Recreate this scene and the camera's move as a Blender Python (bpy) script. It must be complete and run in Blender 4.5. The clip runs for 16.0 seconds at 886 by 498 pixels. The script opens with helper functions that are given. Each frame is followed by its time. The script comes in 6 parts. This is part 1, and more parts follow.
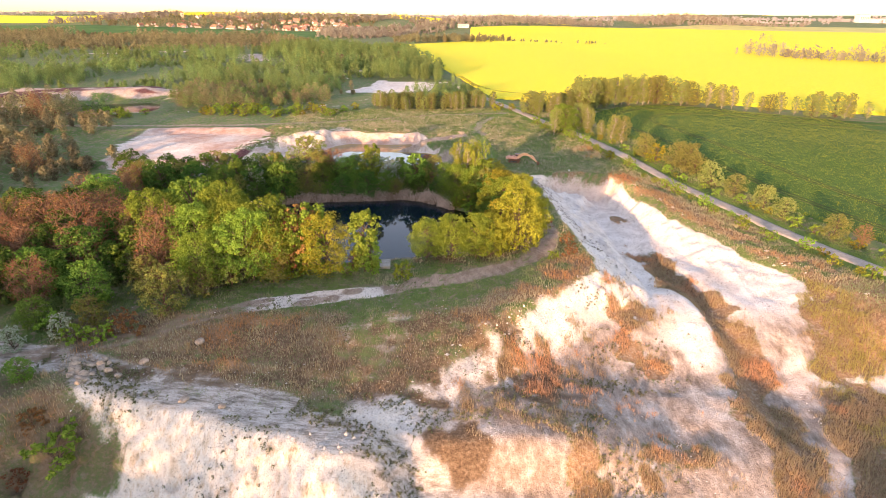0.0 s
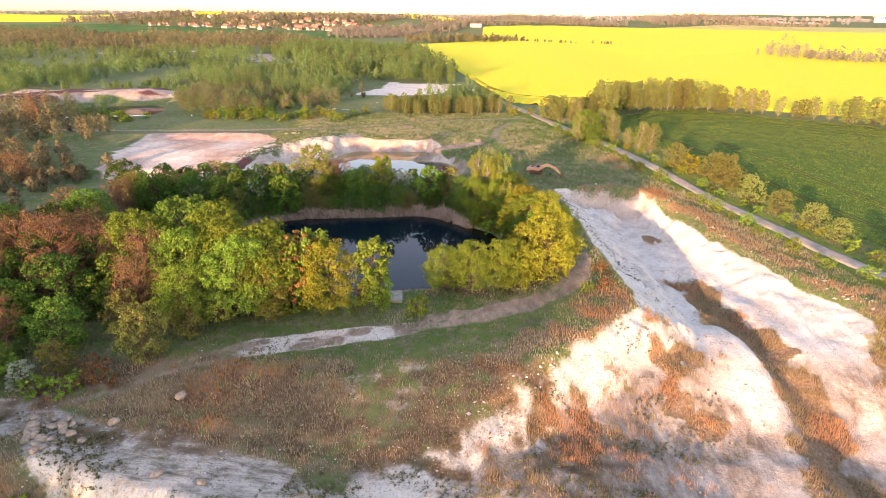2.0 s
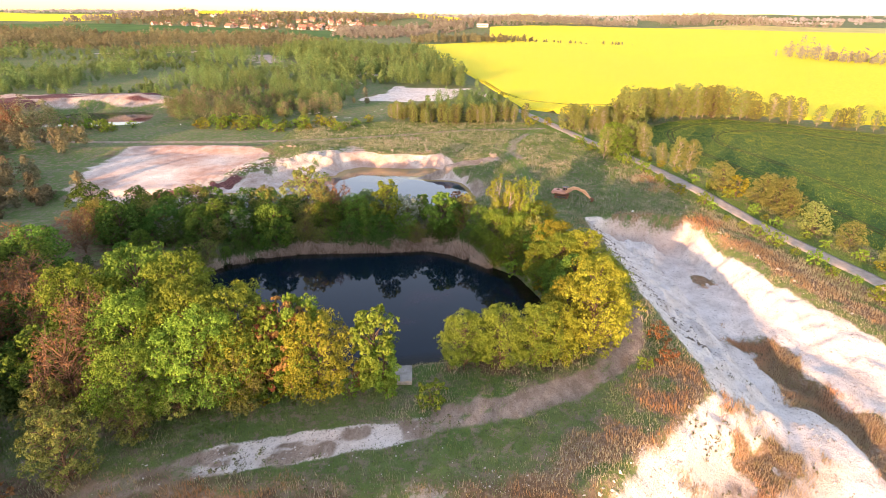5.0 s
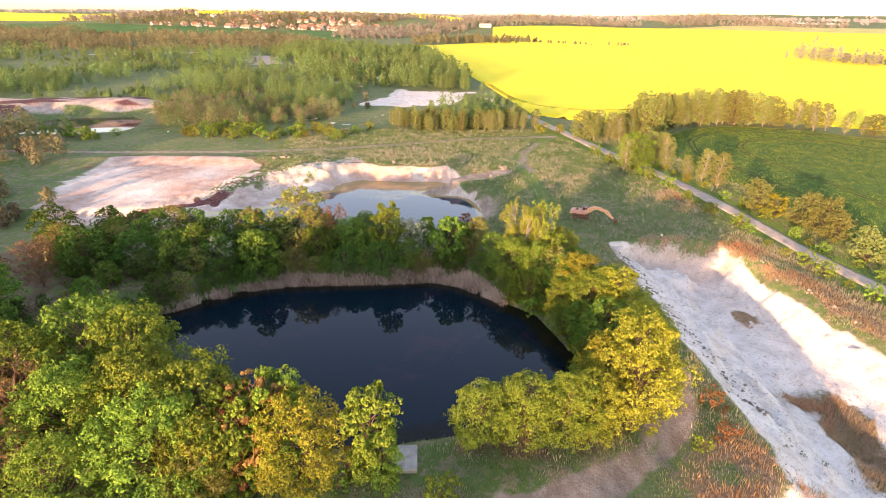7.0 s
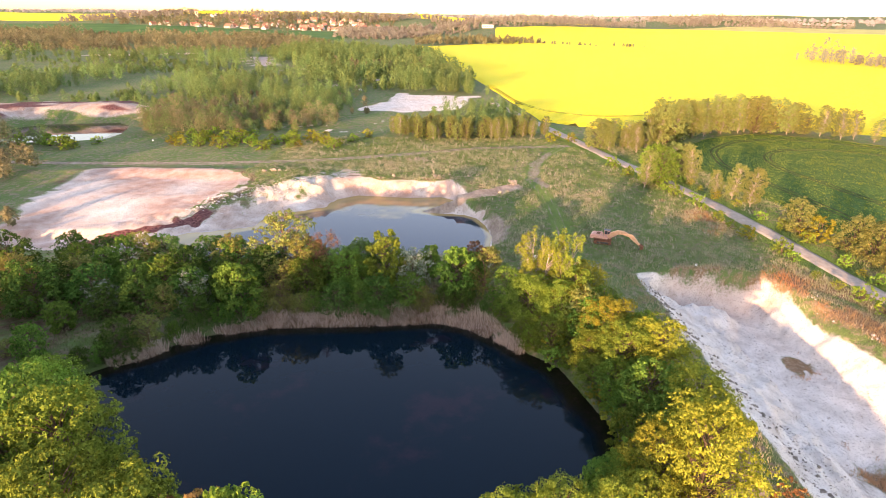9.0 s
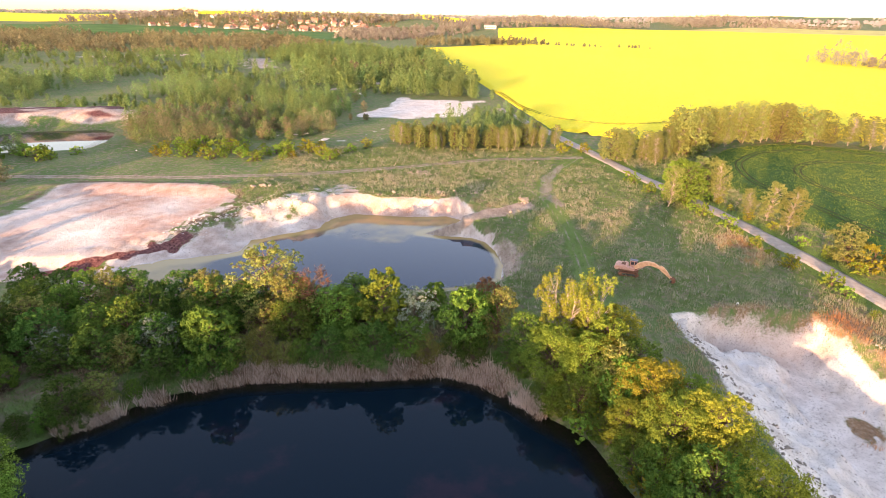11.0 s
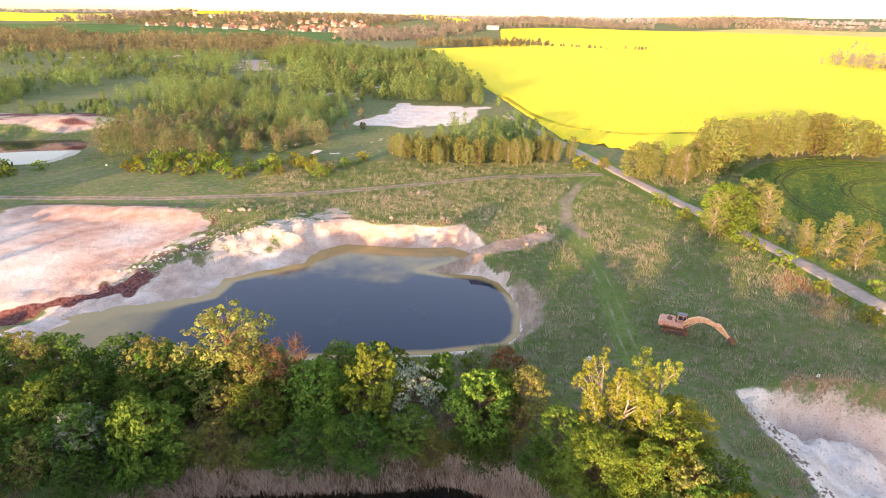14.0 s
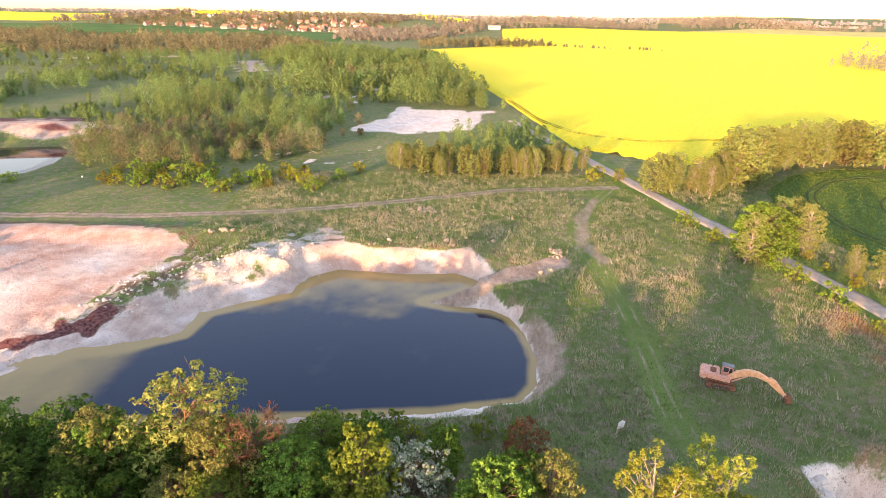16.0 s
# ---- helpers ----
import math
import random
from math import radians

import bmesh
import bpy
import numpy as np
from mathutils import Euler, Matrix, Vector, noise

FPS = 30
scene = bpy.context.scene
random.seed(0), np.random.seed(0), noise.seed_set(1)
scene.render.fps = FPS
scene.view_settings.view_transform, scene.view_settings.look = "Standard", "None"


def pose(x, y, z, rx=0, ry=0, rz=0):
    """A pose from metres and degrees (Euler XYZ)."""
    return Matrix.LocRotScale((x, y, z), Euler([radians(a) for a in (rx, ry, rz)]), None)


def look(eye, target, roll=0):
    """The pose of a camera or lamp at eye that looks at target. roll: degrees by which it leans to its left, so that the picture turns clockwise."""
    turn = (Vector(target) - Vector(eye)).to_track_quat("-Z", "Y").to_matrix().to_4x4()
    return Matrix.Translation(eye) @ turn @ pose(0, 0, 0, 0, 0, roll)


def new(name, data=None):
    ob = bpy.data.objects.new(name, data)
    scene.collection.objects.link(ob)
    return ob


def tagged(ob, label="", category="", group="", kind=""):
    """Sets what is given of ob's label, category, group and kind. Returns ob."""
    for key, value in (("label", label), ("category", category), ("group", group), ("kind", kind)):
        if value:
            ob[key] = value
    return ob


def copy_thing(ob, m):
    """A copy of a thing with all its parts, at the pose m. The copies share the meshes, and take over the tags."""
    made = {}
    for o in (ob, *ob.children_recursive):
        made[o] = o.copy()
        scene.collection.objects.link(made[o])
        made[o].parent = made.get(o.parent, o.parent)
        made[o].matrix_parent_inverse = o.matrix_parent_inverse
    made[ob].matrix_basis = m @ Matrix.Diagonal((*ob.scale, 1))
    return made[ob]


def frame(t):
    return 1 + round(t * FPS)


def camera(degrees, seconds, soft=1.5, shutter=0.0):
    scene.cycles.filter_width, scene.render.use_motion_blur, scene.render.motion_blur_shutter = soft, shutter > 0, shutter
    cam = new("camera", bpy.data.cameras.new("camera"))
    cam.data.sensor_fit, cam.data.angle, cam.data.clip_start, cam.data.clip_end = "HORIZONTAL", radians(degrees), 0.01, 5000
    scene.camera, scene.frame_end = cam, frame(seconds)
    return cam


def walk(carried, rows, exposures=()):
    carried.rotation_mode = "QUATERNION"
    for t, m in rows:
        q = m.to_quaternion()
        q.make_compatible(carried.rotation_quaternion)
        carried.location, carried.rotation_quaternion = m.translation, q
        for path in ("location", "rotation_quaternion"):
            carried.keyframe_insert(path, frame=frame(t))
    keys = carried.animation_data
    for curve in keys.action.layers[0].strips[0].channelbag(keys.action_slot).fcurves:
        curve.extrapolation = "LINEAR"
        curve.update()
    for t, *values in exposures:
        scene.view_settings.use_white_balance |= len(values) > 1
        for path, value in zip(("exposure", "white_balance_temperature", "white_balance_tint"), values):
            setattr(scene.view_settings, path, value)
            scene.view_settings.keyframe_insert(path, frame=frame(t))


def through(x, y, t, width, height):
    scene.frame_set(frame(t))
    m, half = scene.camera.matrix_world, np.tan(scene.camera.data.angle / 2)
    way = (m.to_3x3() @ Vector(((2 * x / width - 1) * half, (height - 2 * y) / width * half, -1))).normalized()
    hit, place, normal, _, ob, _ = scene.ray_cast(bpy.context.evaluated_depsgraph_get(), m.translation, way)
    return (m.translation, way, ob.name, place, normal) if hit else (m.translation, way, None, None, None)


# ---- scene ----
cam = camera(76.5, 16.0, soft=0.8)
METRES, EYE, TILT, LEAN, TURN = 110.0, 40.5, -22.8, 0.0, 0.0
ROWS = [
    (0.0, 0.0, 0.0, 0.0, -0.0, 0.0, -0.0),
    (0.5, -0.0032, 0.0262, 0.0113, 0.38, -0.01, -0.18),
    (1.0, -0.0068, 0.0532, 0.0227, 0.66, -0.03, -0.3),
    (1.5, -0.0105, 0.0809, 0.0344, 0.83, -0.05, -0.4),
    (2.0, -0.0144, 0.1091, 0.0466, 0.98, -0.05, -0.48),
    (2.5, -0.0183, 0.1375, 0.0595, 1.1, -0.06, -0.54),
    (3.0, -0.0221, 0.1663, 0.0722, 1.21, -0.09, -0.58),
    (3.5, -0.0257, 0.1955, 0.0849, 1.3, -0.1, -0.64),
    (4.0, -0.0299, 0.2251, 0.0978, 1.33, -0.1, -0.66),
    (6.5, -0.0486, 0.3765, 0.1634, 1.52, -0.1, -0.83),
    (7.0, -0.0521, 0.4069, 0.1764, 1.55, -0.11, -0.83),
    (7.5, -0.0552, 0.4374, 0.1889, 1.6, -0.13, -0.87),
    (8.0, -0.0582, 0.468, 0.2015, 1.61, -0.12, -0.89),
    (8.5, -0.0611, 0.4982, 0.2148, 1.63, -0.13, -0.92),
    (9.0, -0.0638, 0.5287, 0.2275, 1.66, -0.08, -0.95),
    (11.5, -0.078, 0.6713, 0.2909, 1.81, -0.04, -1.07),
    (12.0, -0.0806, 0.6991, 0.302, 1.82, -0.05, -1.1),
    (12.5, -0.0828, 0.7264, 0.3132, 1.84, -0.04, -1.12),
    (13.0, -0.0851, 0.7535, 0.3243, 1.87, -0.03, -1.13),
    (13.5, -0.0871, 0.78, 0.335, 1.88, -0.01, -1.15),
    (14.0, -0.0894, 0.8063, 0.3463, 1.87, -0.01, -1.19),
    (14.5, -0.0912, 0.8328, 0.358, 1.91, -0.01, -1.18),
    (15.0, -0.0938, 0.8599, 0.3688, 1.9, -0.02, -1.22),
    (15.5, -0.0965, 0.8872, 0.3797, 1.9, 0.0, -1.25),
    (16.0, -0.0994, 0.9146, 0.3914, 1.91, -0.03, -1.27),
]
walk(cam, [(t, pose(0, 0, EYE, TILT, LEAN, TURN) @ pose(METRES * x, METRES * y, METRES * z, 90 + pitch, roll, yaw)) for t, x, y, z, yaw, pitch, roll in ROWS],
     exposures=((0.0, 2.46, 7650, 36), (4.0, 2.47, 7650, 36), (8.0, 2.64, 7650, 36), (16.0, 2.62, 7650, 36)))

# ---- world and sun ----
SUN_DIR = Vector((-0.45, -0.885, 0.118)).normalized()      # from the ground towards the low evening sun
world = bpy.data.worlds.new("evening_sky")
scene.world = world
world.use_nodes = True
wn = world.node_tree.nodes
sky = wn.new("ShaderNodeTexSky")
sky.sky_type = 'NISHITA'
sky.sun_disc = False
sky.sun_elevation = math.asin(SUN_DIR.z)
sky.sun_rotation = math.atan2(SUN_DIR.x, SUN_DIR.y)
sky.dust_density = 0.4
sky.altitude = 200
world.node_tree.links.new(sky.outputs[0], wn["Background"].inputs[0])
wn["Background"].inputs[1].default_value = 0.15
sun = new("sun", bpy.data.lights.new("sun", 'SUN'))
sun.data.energy = 2.45
sun.data.angle = radians(0.6)
sun.data.color = (1.0, 0.69, 0.38)
sun.matrix_world = look(SUN_DIR * 500, (0, 0, 0))


# ---- numeric helpers ----
RNG = np.random.default_rng(7)
LATTICE = RNG.random((256, 256))


def vnoise(x, y, cell, shift=0):
    """Smooth value noise, 0 to 1, of the given cell size in metres."""
    u, v = np.asarray(x) / cell + shift * 17.3, np.asarray(y) / cell + shift * 9.1
    i, j = np.floor(u).astype(int), np.floor(v).astype(int)
    f, g = u - i, v - j
    f, g = f * f * (3 - 2 * f), g * g * (3 - 2 * g)
    a, b = LATTICE[i % 256, j % 256], LATTICE[(i + 1) % 256, j % 256]
    c, d = LATTICE[i % 256, (j + 1) % 256], LATTICE[(i + 1) % 256, (j + 1) % 256]
    return (a * (1 - f) + b * f) * (1 - g) + (c * (1 - f) + d * f) * g


def fbm(x, y, cell, octaves=4, shift=0):
    total, weight, amount = 0, 0, 1.0
    for k in range(octaves):
        total = total + amount * vnoise(x, y, cell / 2 ** k, shift + k)
        weight += amount
        amount *= 0.5
    return total / weight


def ss(a, b, v):
    """Smooth step from 0 at a to 1 at b (a may exceed b)."""
    t = np.clip((v - a) / (b - a), 0, 1)
    return t * t * (3 - 2 * t)


def line_distance(x, y, line):
    """Distance to a polyline and the place along it, 0 to 1."""
    best, along = np.full(np.shape(x), 1e9), np.zeros(np.shape(x))
    n = len(line) - 1
    for k in range(n):
        (ax, ay), (bx, by) = line[k], line[k + 1]
        ex, ey = bx - ax, by - ay
        t = np.clip(((x - ax) * ex + (y - ay) * ey) / (ex * ex + ey * ey), 0, 1)
        d = np.hypot(x - ax - t * ex, y - ay - t * ey)
        along = np.where(d < best, (k + t) / n, along)
        best = np.minimum(best, d)
    return best, along


def inside_distance(x, y, ring):
    """Distance to a closed outline, positive inside."""
    d, _ = line_distance(x, y, list(ring) + [ring[0]])
    odd = np.zeros(np.shape(x), bool)
    for (ax, ay), (bx, by) in zip(ring, list(ring[1:]) + [ring[0]]):
        if ay != by:
            odd ^= ((ay > y) != (by > y)) & (x < (bx - ax) * (y - ay) / (by - ay) + ax)
    return np.where(odd, d, -d)


# ---- plan of the place (metres) ----
POND_A_Z, POND_B_Z, POND_C_Z = -5.0, -4.0, -2.5
POND_A = [(-60, 125), (-54, 129.5), (-46, 136), (-38, 139.5), (-22, 141), (-11, 142.5), (-5, 141), (0, 136.5), (7, 130), (9.5, 123), (12, 117),
          (11, 110), (5, 104.5), (-3, 102), (-10, 100.5), (-16, 98.5), (-23, 99), (-33, 102), (-46, 108), (-57, 115)]
POND_B = [(-72, 160), (-58, 160.5), (-46, 162), (-33, 163), (-14, 165), (-3, 167.5), (-0.7, 171), (0, 177), (-1, 184), (-3, 189), (-6, 191.5), (-13, 192),
          (-17, 193.5), (-11, 197), (-6, 201), (-12, 205), (-21, 204), (-34, 205.5), (-39, 202), (-40, 195.5), (-46, 191.5), (-52, 187.5), (-52.5, 181), (-59, 177.5),
          (-66, 176), (-71, 172), (-76, 164)]
POND_C = [(-184, 290), (-165, 294), (-150, 297), (-141, 288), (-137, 270), (-139, 259), (-160, 254), (-184, 262)]
RUDDY = [(-235, 268), (-192, 258), (-188, 293), (-150, 301), (-132, 300), (-130, 312), (-158, 330), (-190, 330), (-235, 318)]
PINK_CLEARINGS = ([(-380, 632), (-281, 672), (-270, 690), (-386, 656)], [(-226, 630), (-176, 540), (-160, 545), (-196, 640)])
SAND = [(-54, 322), (-30, 317), (-8, 326), (0, 368), (-42, 378), (-46, 345)]
PIT = [(25, 155.8), (25.8, 145), (27, 115), (28, 98), (27.5, 93), (20, 85), (12, 78), (6, 73.5), (0, 68.5), (-6, 65), (-8, 60), (-9, 53), (-13, 51), (-19, 53.5), (-30, 56), (-43, 58.5),
       (-52, 57), (-60, 48), (-74, 30), (-70, -8), (-40, -22), (20, -24), (80, -16), (104, 10), (102, 48), (88, 68), (79, 86), (72, 101), (66, 113), (58, 130), (52, 150), (48, 157), (40, 158.6), (32, 158)]
PINK_PIT = [(-110, 216), (-100, 217), (-86, 216), (-70, 213.5), (-63, 207.5), (-64, 199), (-66, 190), (-72, 181), (-77, 173), (-90, 164), (-104, 167), (-111, 190)]
TRACK = [(-120, 52), (-75, 62), (-55, 66), (-47, 69), (-39, 74), (-29, 79), (-18, 82), (-10, 84), (-2, 87), (7, 91), (15, 96), (20, 102), (22.5, 109), (22, 125), (20, 140), (16, 155), (14, 164), (15, 182), (14, 196), (12, 209), (13.5, 222), (20, 238), (28, 252)]
FORK = [(12, 209), (9, 219), (11, 230), (18, 242)]
BERM_TRACK = [(-200, 222), (-120, 221), (-80, 223), (-54, 227), (-27, 236), (3, 248), (28, 251)]
GREY_ROAD = [(-62, 66), (-45, 62), (-32, 60.5), (-16, 56.5), (-6, 53), (6, 47), (16, 38)]
ROAD = [(130, 20), (104, 66), (90, 92), (84, 107), (79, 122), (74, 138), (66, 156), (59, 175), (53, 192), (48, 207), (44, 219), (39, 235), (34, 254), (27, 280), (19, 308), (8, 350)]
RAPE = [(26, 296), (10, 399), (-42, 735), (134, 808), (250, 690), (330, 560), (470, 470), (700, 400), (640, 250), (330, 245), (240, 262), (180, 288), (130, 300), (90, 294), (55, 276)]
WHEAT = [(62, 236), (66, 250), (80, 266), (97, 275), (116, 278), (138, 274), (200, 252), (300, 215), (420, 180), (420, -40), (210, -60), (146, 40), (116, 74), (100, 108), (86, 142), (74, 172), (66, 200), (60, 222)]
CHANNEL = [(45, 118), (46.5, 106), (49.5, 92), (50, 80), (48, 66), (44, 50), (30, 30)]


def plateau(x, y):
    z = -2.3 + 2.1 * ss(150, 215, y)
    z = z - 4.2 * ss(44, 68, x) * ss(195, 120, y)
    z = z - 5.0 * ss(75, 200, x) * ss(150, 230, y) * ss(1200, 600, y)
    bench = np.clip(-4.2 - 0.12 * (x + 40), -10.5, -3.0)
    z = z + (bench + 2.3) * ss(77, 61, y) * ss(16, 2, x)
    z = z + 0.9 * ss(8, 0, np.abs(y - 216 - 0.05 * x)) * ss(-25, -60, x)
    far = ss(500, 1500, np.hypot(x, y))
    hills = 34 * fbm(x, y, 900, 3, 3) - 8
    left = 16 * ss(200, -900, x) * ss(700, 1600, y)
    z = z + far * (hills * ss(700, 2200, y) + left) + 10 * ss(2400, 4600, y)
    z = z + 15 * ss(1225, 1500, y) * ss(-950, -650, x) * ss(20, -160, x) * ss(2400, 1900, y)
    z = z + 20 * np.exp(-((x - 90) / 240) ** 2 - ((y - 1480) / 190) ** 2) + 18 * np.exp(-((x - 640) / 260) ** 2 - ((y - 1680) / 170) ** 2)
    return z


def pit_floor(x, y):
    z = -9.4 + 1.2 * ss(100, 92, y) * ss(50, 44, x)
    z = z - 4.8 * ss(90, 70, y) + 3.0 * ss(34, 10, x) * ss(95, 75, y) * ss(52, 58, y) - 1.5 * ss(58, 50, y)
    d, _ = line_distance(x, y, CHANNEL)
    z = z - 1.3 * ss(4.5, 0.8, d) * ss(60, 90, y)
    return z + 1.3 * (fbm(x, y, 9, 4, 5) - 0.5) + 0.9 * (fbm(x * 2.2, y * 0.6, 5, 3, 6) - 0.5) * ss(70, 100, y)


def height(x, y):
    x, y = np.asarray(x, float), np.asarray(y, float)
    wob = fbm(x, y, 7, 4, 1) - 0.5
    z = plateau(x, y)
    # big chalk pit
    d = inside_distance(x, y, PIT) + 2.2 * wob * ss(160, 150, y)
    ramp = ss(84, 100, y) * ss(44, 36, x)
    right = ss(46, 56, x)
    w = 5.5 - 2.3 * ss(150, 155, y) * ss(30, 34, x) + 14 * ramp * ss(155, 151, y) + 6 * right * ss(158, 148, y) + 3.5 * ss(0, -12, x)
    f = np.clip(d / w, 0, 1)
    gully = (fbm(x * 3, y * 3, 5, 3, 8) - 0.5) * 0.38 * np.sin(np.pi * f)
    gully = gully + (fbm(x * 2.0, y * 0.3, 3, 3, 28) - 0.5) * 0.3 * np.sin(np.pi * f) * ss(0, -8, x) * ss(70, 62, y)
    ledge = (fbm(x * 0.5, y * 2.0, 4, 4, 52) - 0.5) * 0.3 * np.sin(np.pi * f) * ss(4, -6, x) * ss(70, 62, y)
    gully = gully + ledge
    f = np.clip(1 - (1 - f) ** (1.25 + 0.45 * ramp) + gully, 0, 1)
    z = z + (np.minimum(pit_floor(x, y), z - 1.0) - z) * f
    # pink pit with its stained step
    d = inside_distance(x, y, PINK_PIT) + 1.5 * wob
    floor = -0.9 - 1.2 * ss(195, 176, y)
    z = z + (floor - z) * ss(0, 9, d)
    # low shelf between the pink pit and the second pond
    d = inside_distance(x, y, [(-130, 168), (-92, 173), (-76, 174), (-68, 178), (-60, 180), (-52, 186), (-60, 165), (-90, 150), (-130, 150)])
    z = z + (-3.6 - z) * ss(0.0, 3.0, d)
    # white hummock and spit on the shore of the second pond
    z = z + 1.5 * ss(13, 3, np.hypot(x + 47, (y - 200) * 1.1) + 14 * wob) * (0.6 + 1.6 * np.abs(fbm(x, y, 4, 3, 19) - 0.5))
    z = z + 1.5 * (fbm(x, y, 3.2, 3, 29) - 0.5) * ss(-16, -8, inside_distance(x, y, POND_B)) * ss(-34, -40, x) * ss(168, 174, y)
    # rock ledges round the far pond
    d = inside_distance(x, y, RUDDY)
    z = z + ss(0, 6, d) * (2.0 + 6.5 * np.abs(fbm(x, y, 26, 4, 51) - 0.5) + 1.4 * ss(0.47, 0.53, fbm(x * 0.5, y, 12, 3, 53)))
    # ponds
    for ring, level, bank, depth in ((POND_A, POND_A_Z, 4.5, 3.0), (POND_B, POND_B_Z, 4.5, 2.2), (POND_C, POND_C_Z, 8.0, 2.0)):
        d = inside_distance(x, y, ring) + 0.8 * wob
        bank = np.where((x < -36) & (y > 170) & (y < 200), 11.0, np.where((x > -8) & (y > 160), 2.8, bank))
        f = ss(-bank, 0.3, d)
        shoal = 1.0 if level != POND_B_Z else 0.2 + 0.8 * ss(-62, -50, x + 4 * wob) * ss(201, 180, y + 12 * wob)
        z = z + (level - 0.1 - z) * f - depth * ss(0.2, 7.0 if level != POND_B_Z else 2.6, d) * shoal
    return z + 0.5 * wob * ss(900, 300, np.hypot(x, y)) + 0.12 * (fbm(x, y, 1.8, 2, 9) - 0.5)


def masks(x, y):
    """Cover of the ground, each 0 to 1."""
    n = fbm(x, y, 6, 4, 2) - 0.5
    big = fbm(x, y, 24, 3, 4) - 0.5
    m = {}
    lines = fbm(0.22 * x, y + 0.02 * x, 1.7, 3, 45) - 0.5
    tyres = fbm(0.16 * x, y + 0.23 * x, 1.3, 3, 46) - 0.5
    dp = inside_distance(x, y, PIT)
    earth = np.maximum(ss(46, 54, x), ss(150, 154, y) * ss(30, 34, x))
    chalk = ss(-1.0, 1.5, dp + 3 * n - 2.6 * earth + 2.0 * ss(150, 156, y) * ss(30, 34, x))
    dch, _ = line_distance(x, y, CHANNEL)
    rough = fbm(x, y, 4, 4, 15) - 0.5
    grain = fbm(x, y, 1.6, 3, 23) - 0.5
    rust = ss(4.6, 2.0, dch + 7 * n + 5 * rough) * ss(124, 112, y)
    for cx, cy, rx, ry in ((32, 88, 7, 5), (26, 80, 6, 5), (15, 71, 5, 5), (13, 62, 4, 6), (47, 68, 5, 9), (34, 57, 11, 5), (17, 58, 7, 8), (60, 60, 4, 9), (46, 138, 3, 4), (64, 84, 3, 6), (34, 76, 5, 2.5), (52, 84, 3, 7)):
        rust = np.maximum(rust, ss(1.15, 0.0, np.hypot((x - cx) / rx, (y - cy) / ry) + 2.2 * n + 2.4 * rough) * 1.1 * ss(-0.22, 0.05, grain + 0.1))
    bank = ss(46, 52, x) * ss(-17, -9, dp) * np.maximum(ss(2.0, -0.5, dp + 4 * n), ss(-1.5, 2.5, x - 59 - 0.41 * (y - 75) + 8 * n) * ss(106, 98, y)) * ss(170, 150, y)
    rust = np.maximum(rust * chalk, bank * ss(-0.22, 0.08, n + big + rough))
    # dry grass on the slope below the track
    slope = ss(80, 74, y) * ss(58, 64, y) * ss(34, 10, x) * ss(-62, -50, x)
    rust = np.maximum(rust, slope * ss(-0.12, 0.25, 0.6 * n + 0.5 * big + 1.1 * lines + 0.5 * grain + 0.08 * ss(-2, -22, x)) * 0.8)
    chalk = np.maximum(chalk * (1 - rust), 0.55 * slope * ss(0.09, 0.25, 0.8 * rough + 0.6 * lines + 0.5 * grain + 0.05 * ss(-14, 6, x)) * ss(-40, -2, x))
    d, _ = line_distance(x, y, GREY_ROAD)
    grey = ss(4.5, 2.5, d + 4 * n)
    dq = inside_distance(x, y, PINK_PIT)
    pink = ss(-1, 2.5, dq + 5 * n + 3 * grain) * np.clip(0.85 + 0.9 * grain + 0.8 * rough + 0.1 * dq, 0, 1)
    db = inside_distance(x, y, POND_B)
    shore = ss(-5.5, -3, db + 3 * n - 2.5 * ss(-10, -4, x)) * ss(160, 166, y) * np.maximum(ss(-4, -9, x), ss(190, 196, y))
    shore = np.maximum(shore, ss(-15, -9, db + 7 * n) * (x < -34) * ss(168, 176, y) * (0.72 + 1.6 * grain + 1.4 * rough + 0.5 * ss(-7, -3, db)))
    shore = np.clip(np.maximum(shore, ss(-1.6, -0.4, db + 3 * rough + 2 * grain)), 0, 1)
    m["pink"] = np.clip(np.maximum(pink, shore * (0.45 + 0.5 * ss(-46, -30, x)) * ss(-0.2, 0.1, n + 0.1)) * ss(0.95, 0.35, vnoise(x, y, 13, 6)) + 0.6 * ss(207, 212, y) * pink, 0, 1)
    rocks = ss(4.5, 0.5, line_distance(x, y, [(-56, 207), (-64, 196), (-72, 186), (-82, 178)])[0] + 8 * rough) * ss(-0.2, 0.12, grain)
    chalk = np.maximum.reduce([chalk, pink, shore, rocks])
    d, _ = line_distance(x, y, TRACK)
    twin = np.exp(-((d - 0.9) / 0.5) ** 2)
    dirt = ss(3.0, 0.9, d + 2.2 * n + 2.6 * rough + 1.6 * grain) * ss(168, 120, y)
    dirt = dirt + (np.maximum(0.5 * dirt, twin * (0.8 + 0.6 * grain)) - dirt) * ss(-26, -38, x)
    dirt = dirt * (1 - 0.55 * ss(0.7, 0.2, d) * ss(-0.05, 0.1, rough + grain))
    chalk = np.maximum(chalk, ss(2.6, 1.4, d + 2.5 * n) * ss(-34, -28, x) * ss(-2, -12, x) * 0.95)
    wheel = 0.66 * np.exp(-((d - 0.85) / 0.38) ** 2) * ss(120, 168, y) * (1 + 0.8 * rough + 0.6 * grain)
    m["lush"] = np.clip(0.62 * ss(3.2, 1.2, d + 2 * n) * ss(120, 168, y), 0, 1)
    d2, _ = line_distance(x, y, FORK)
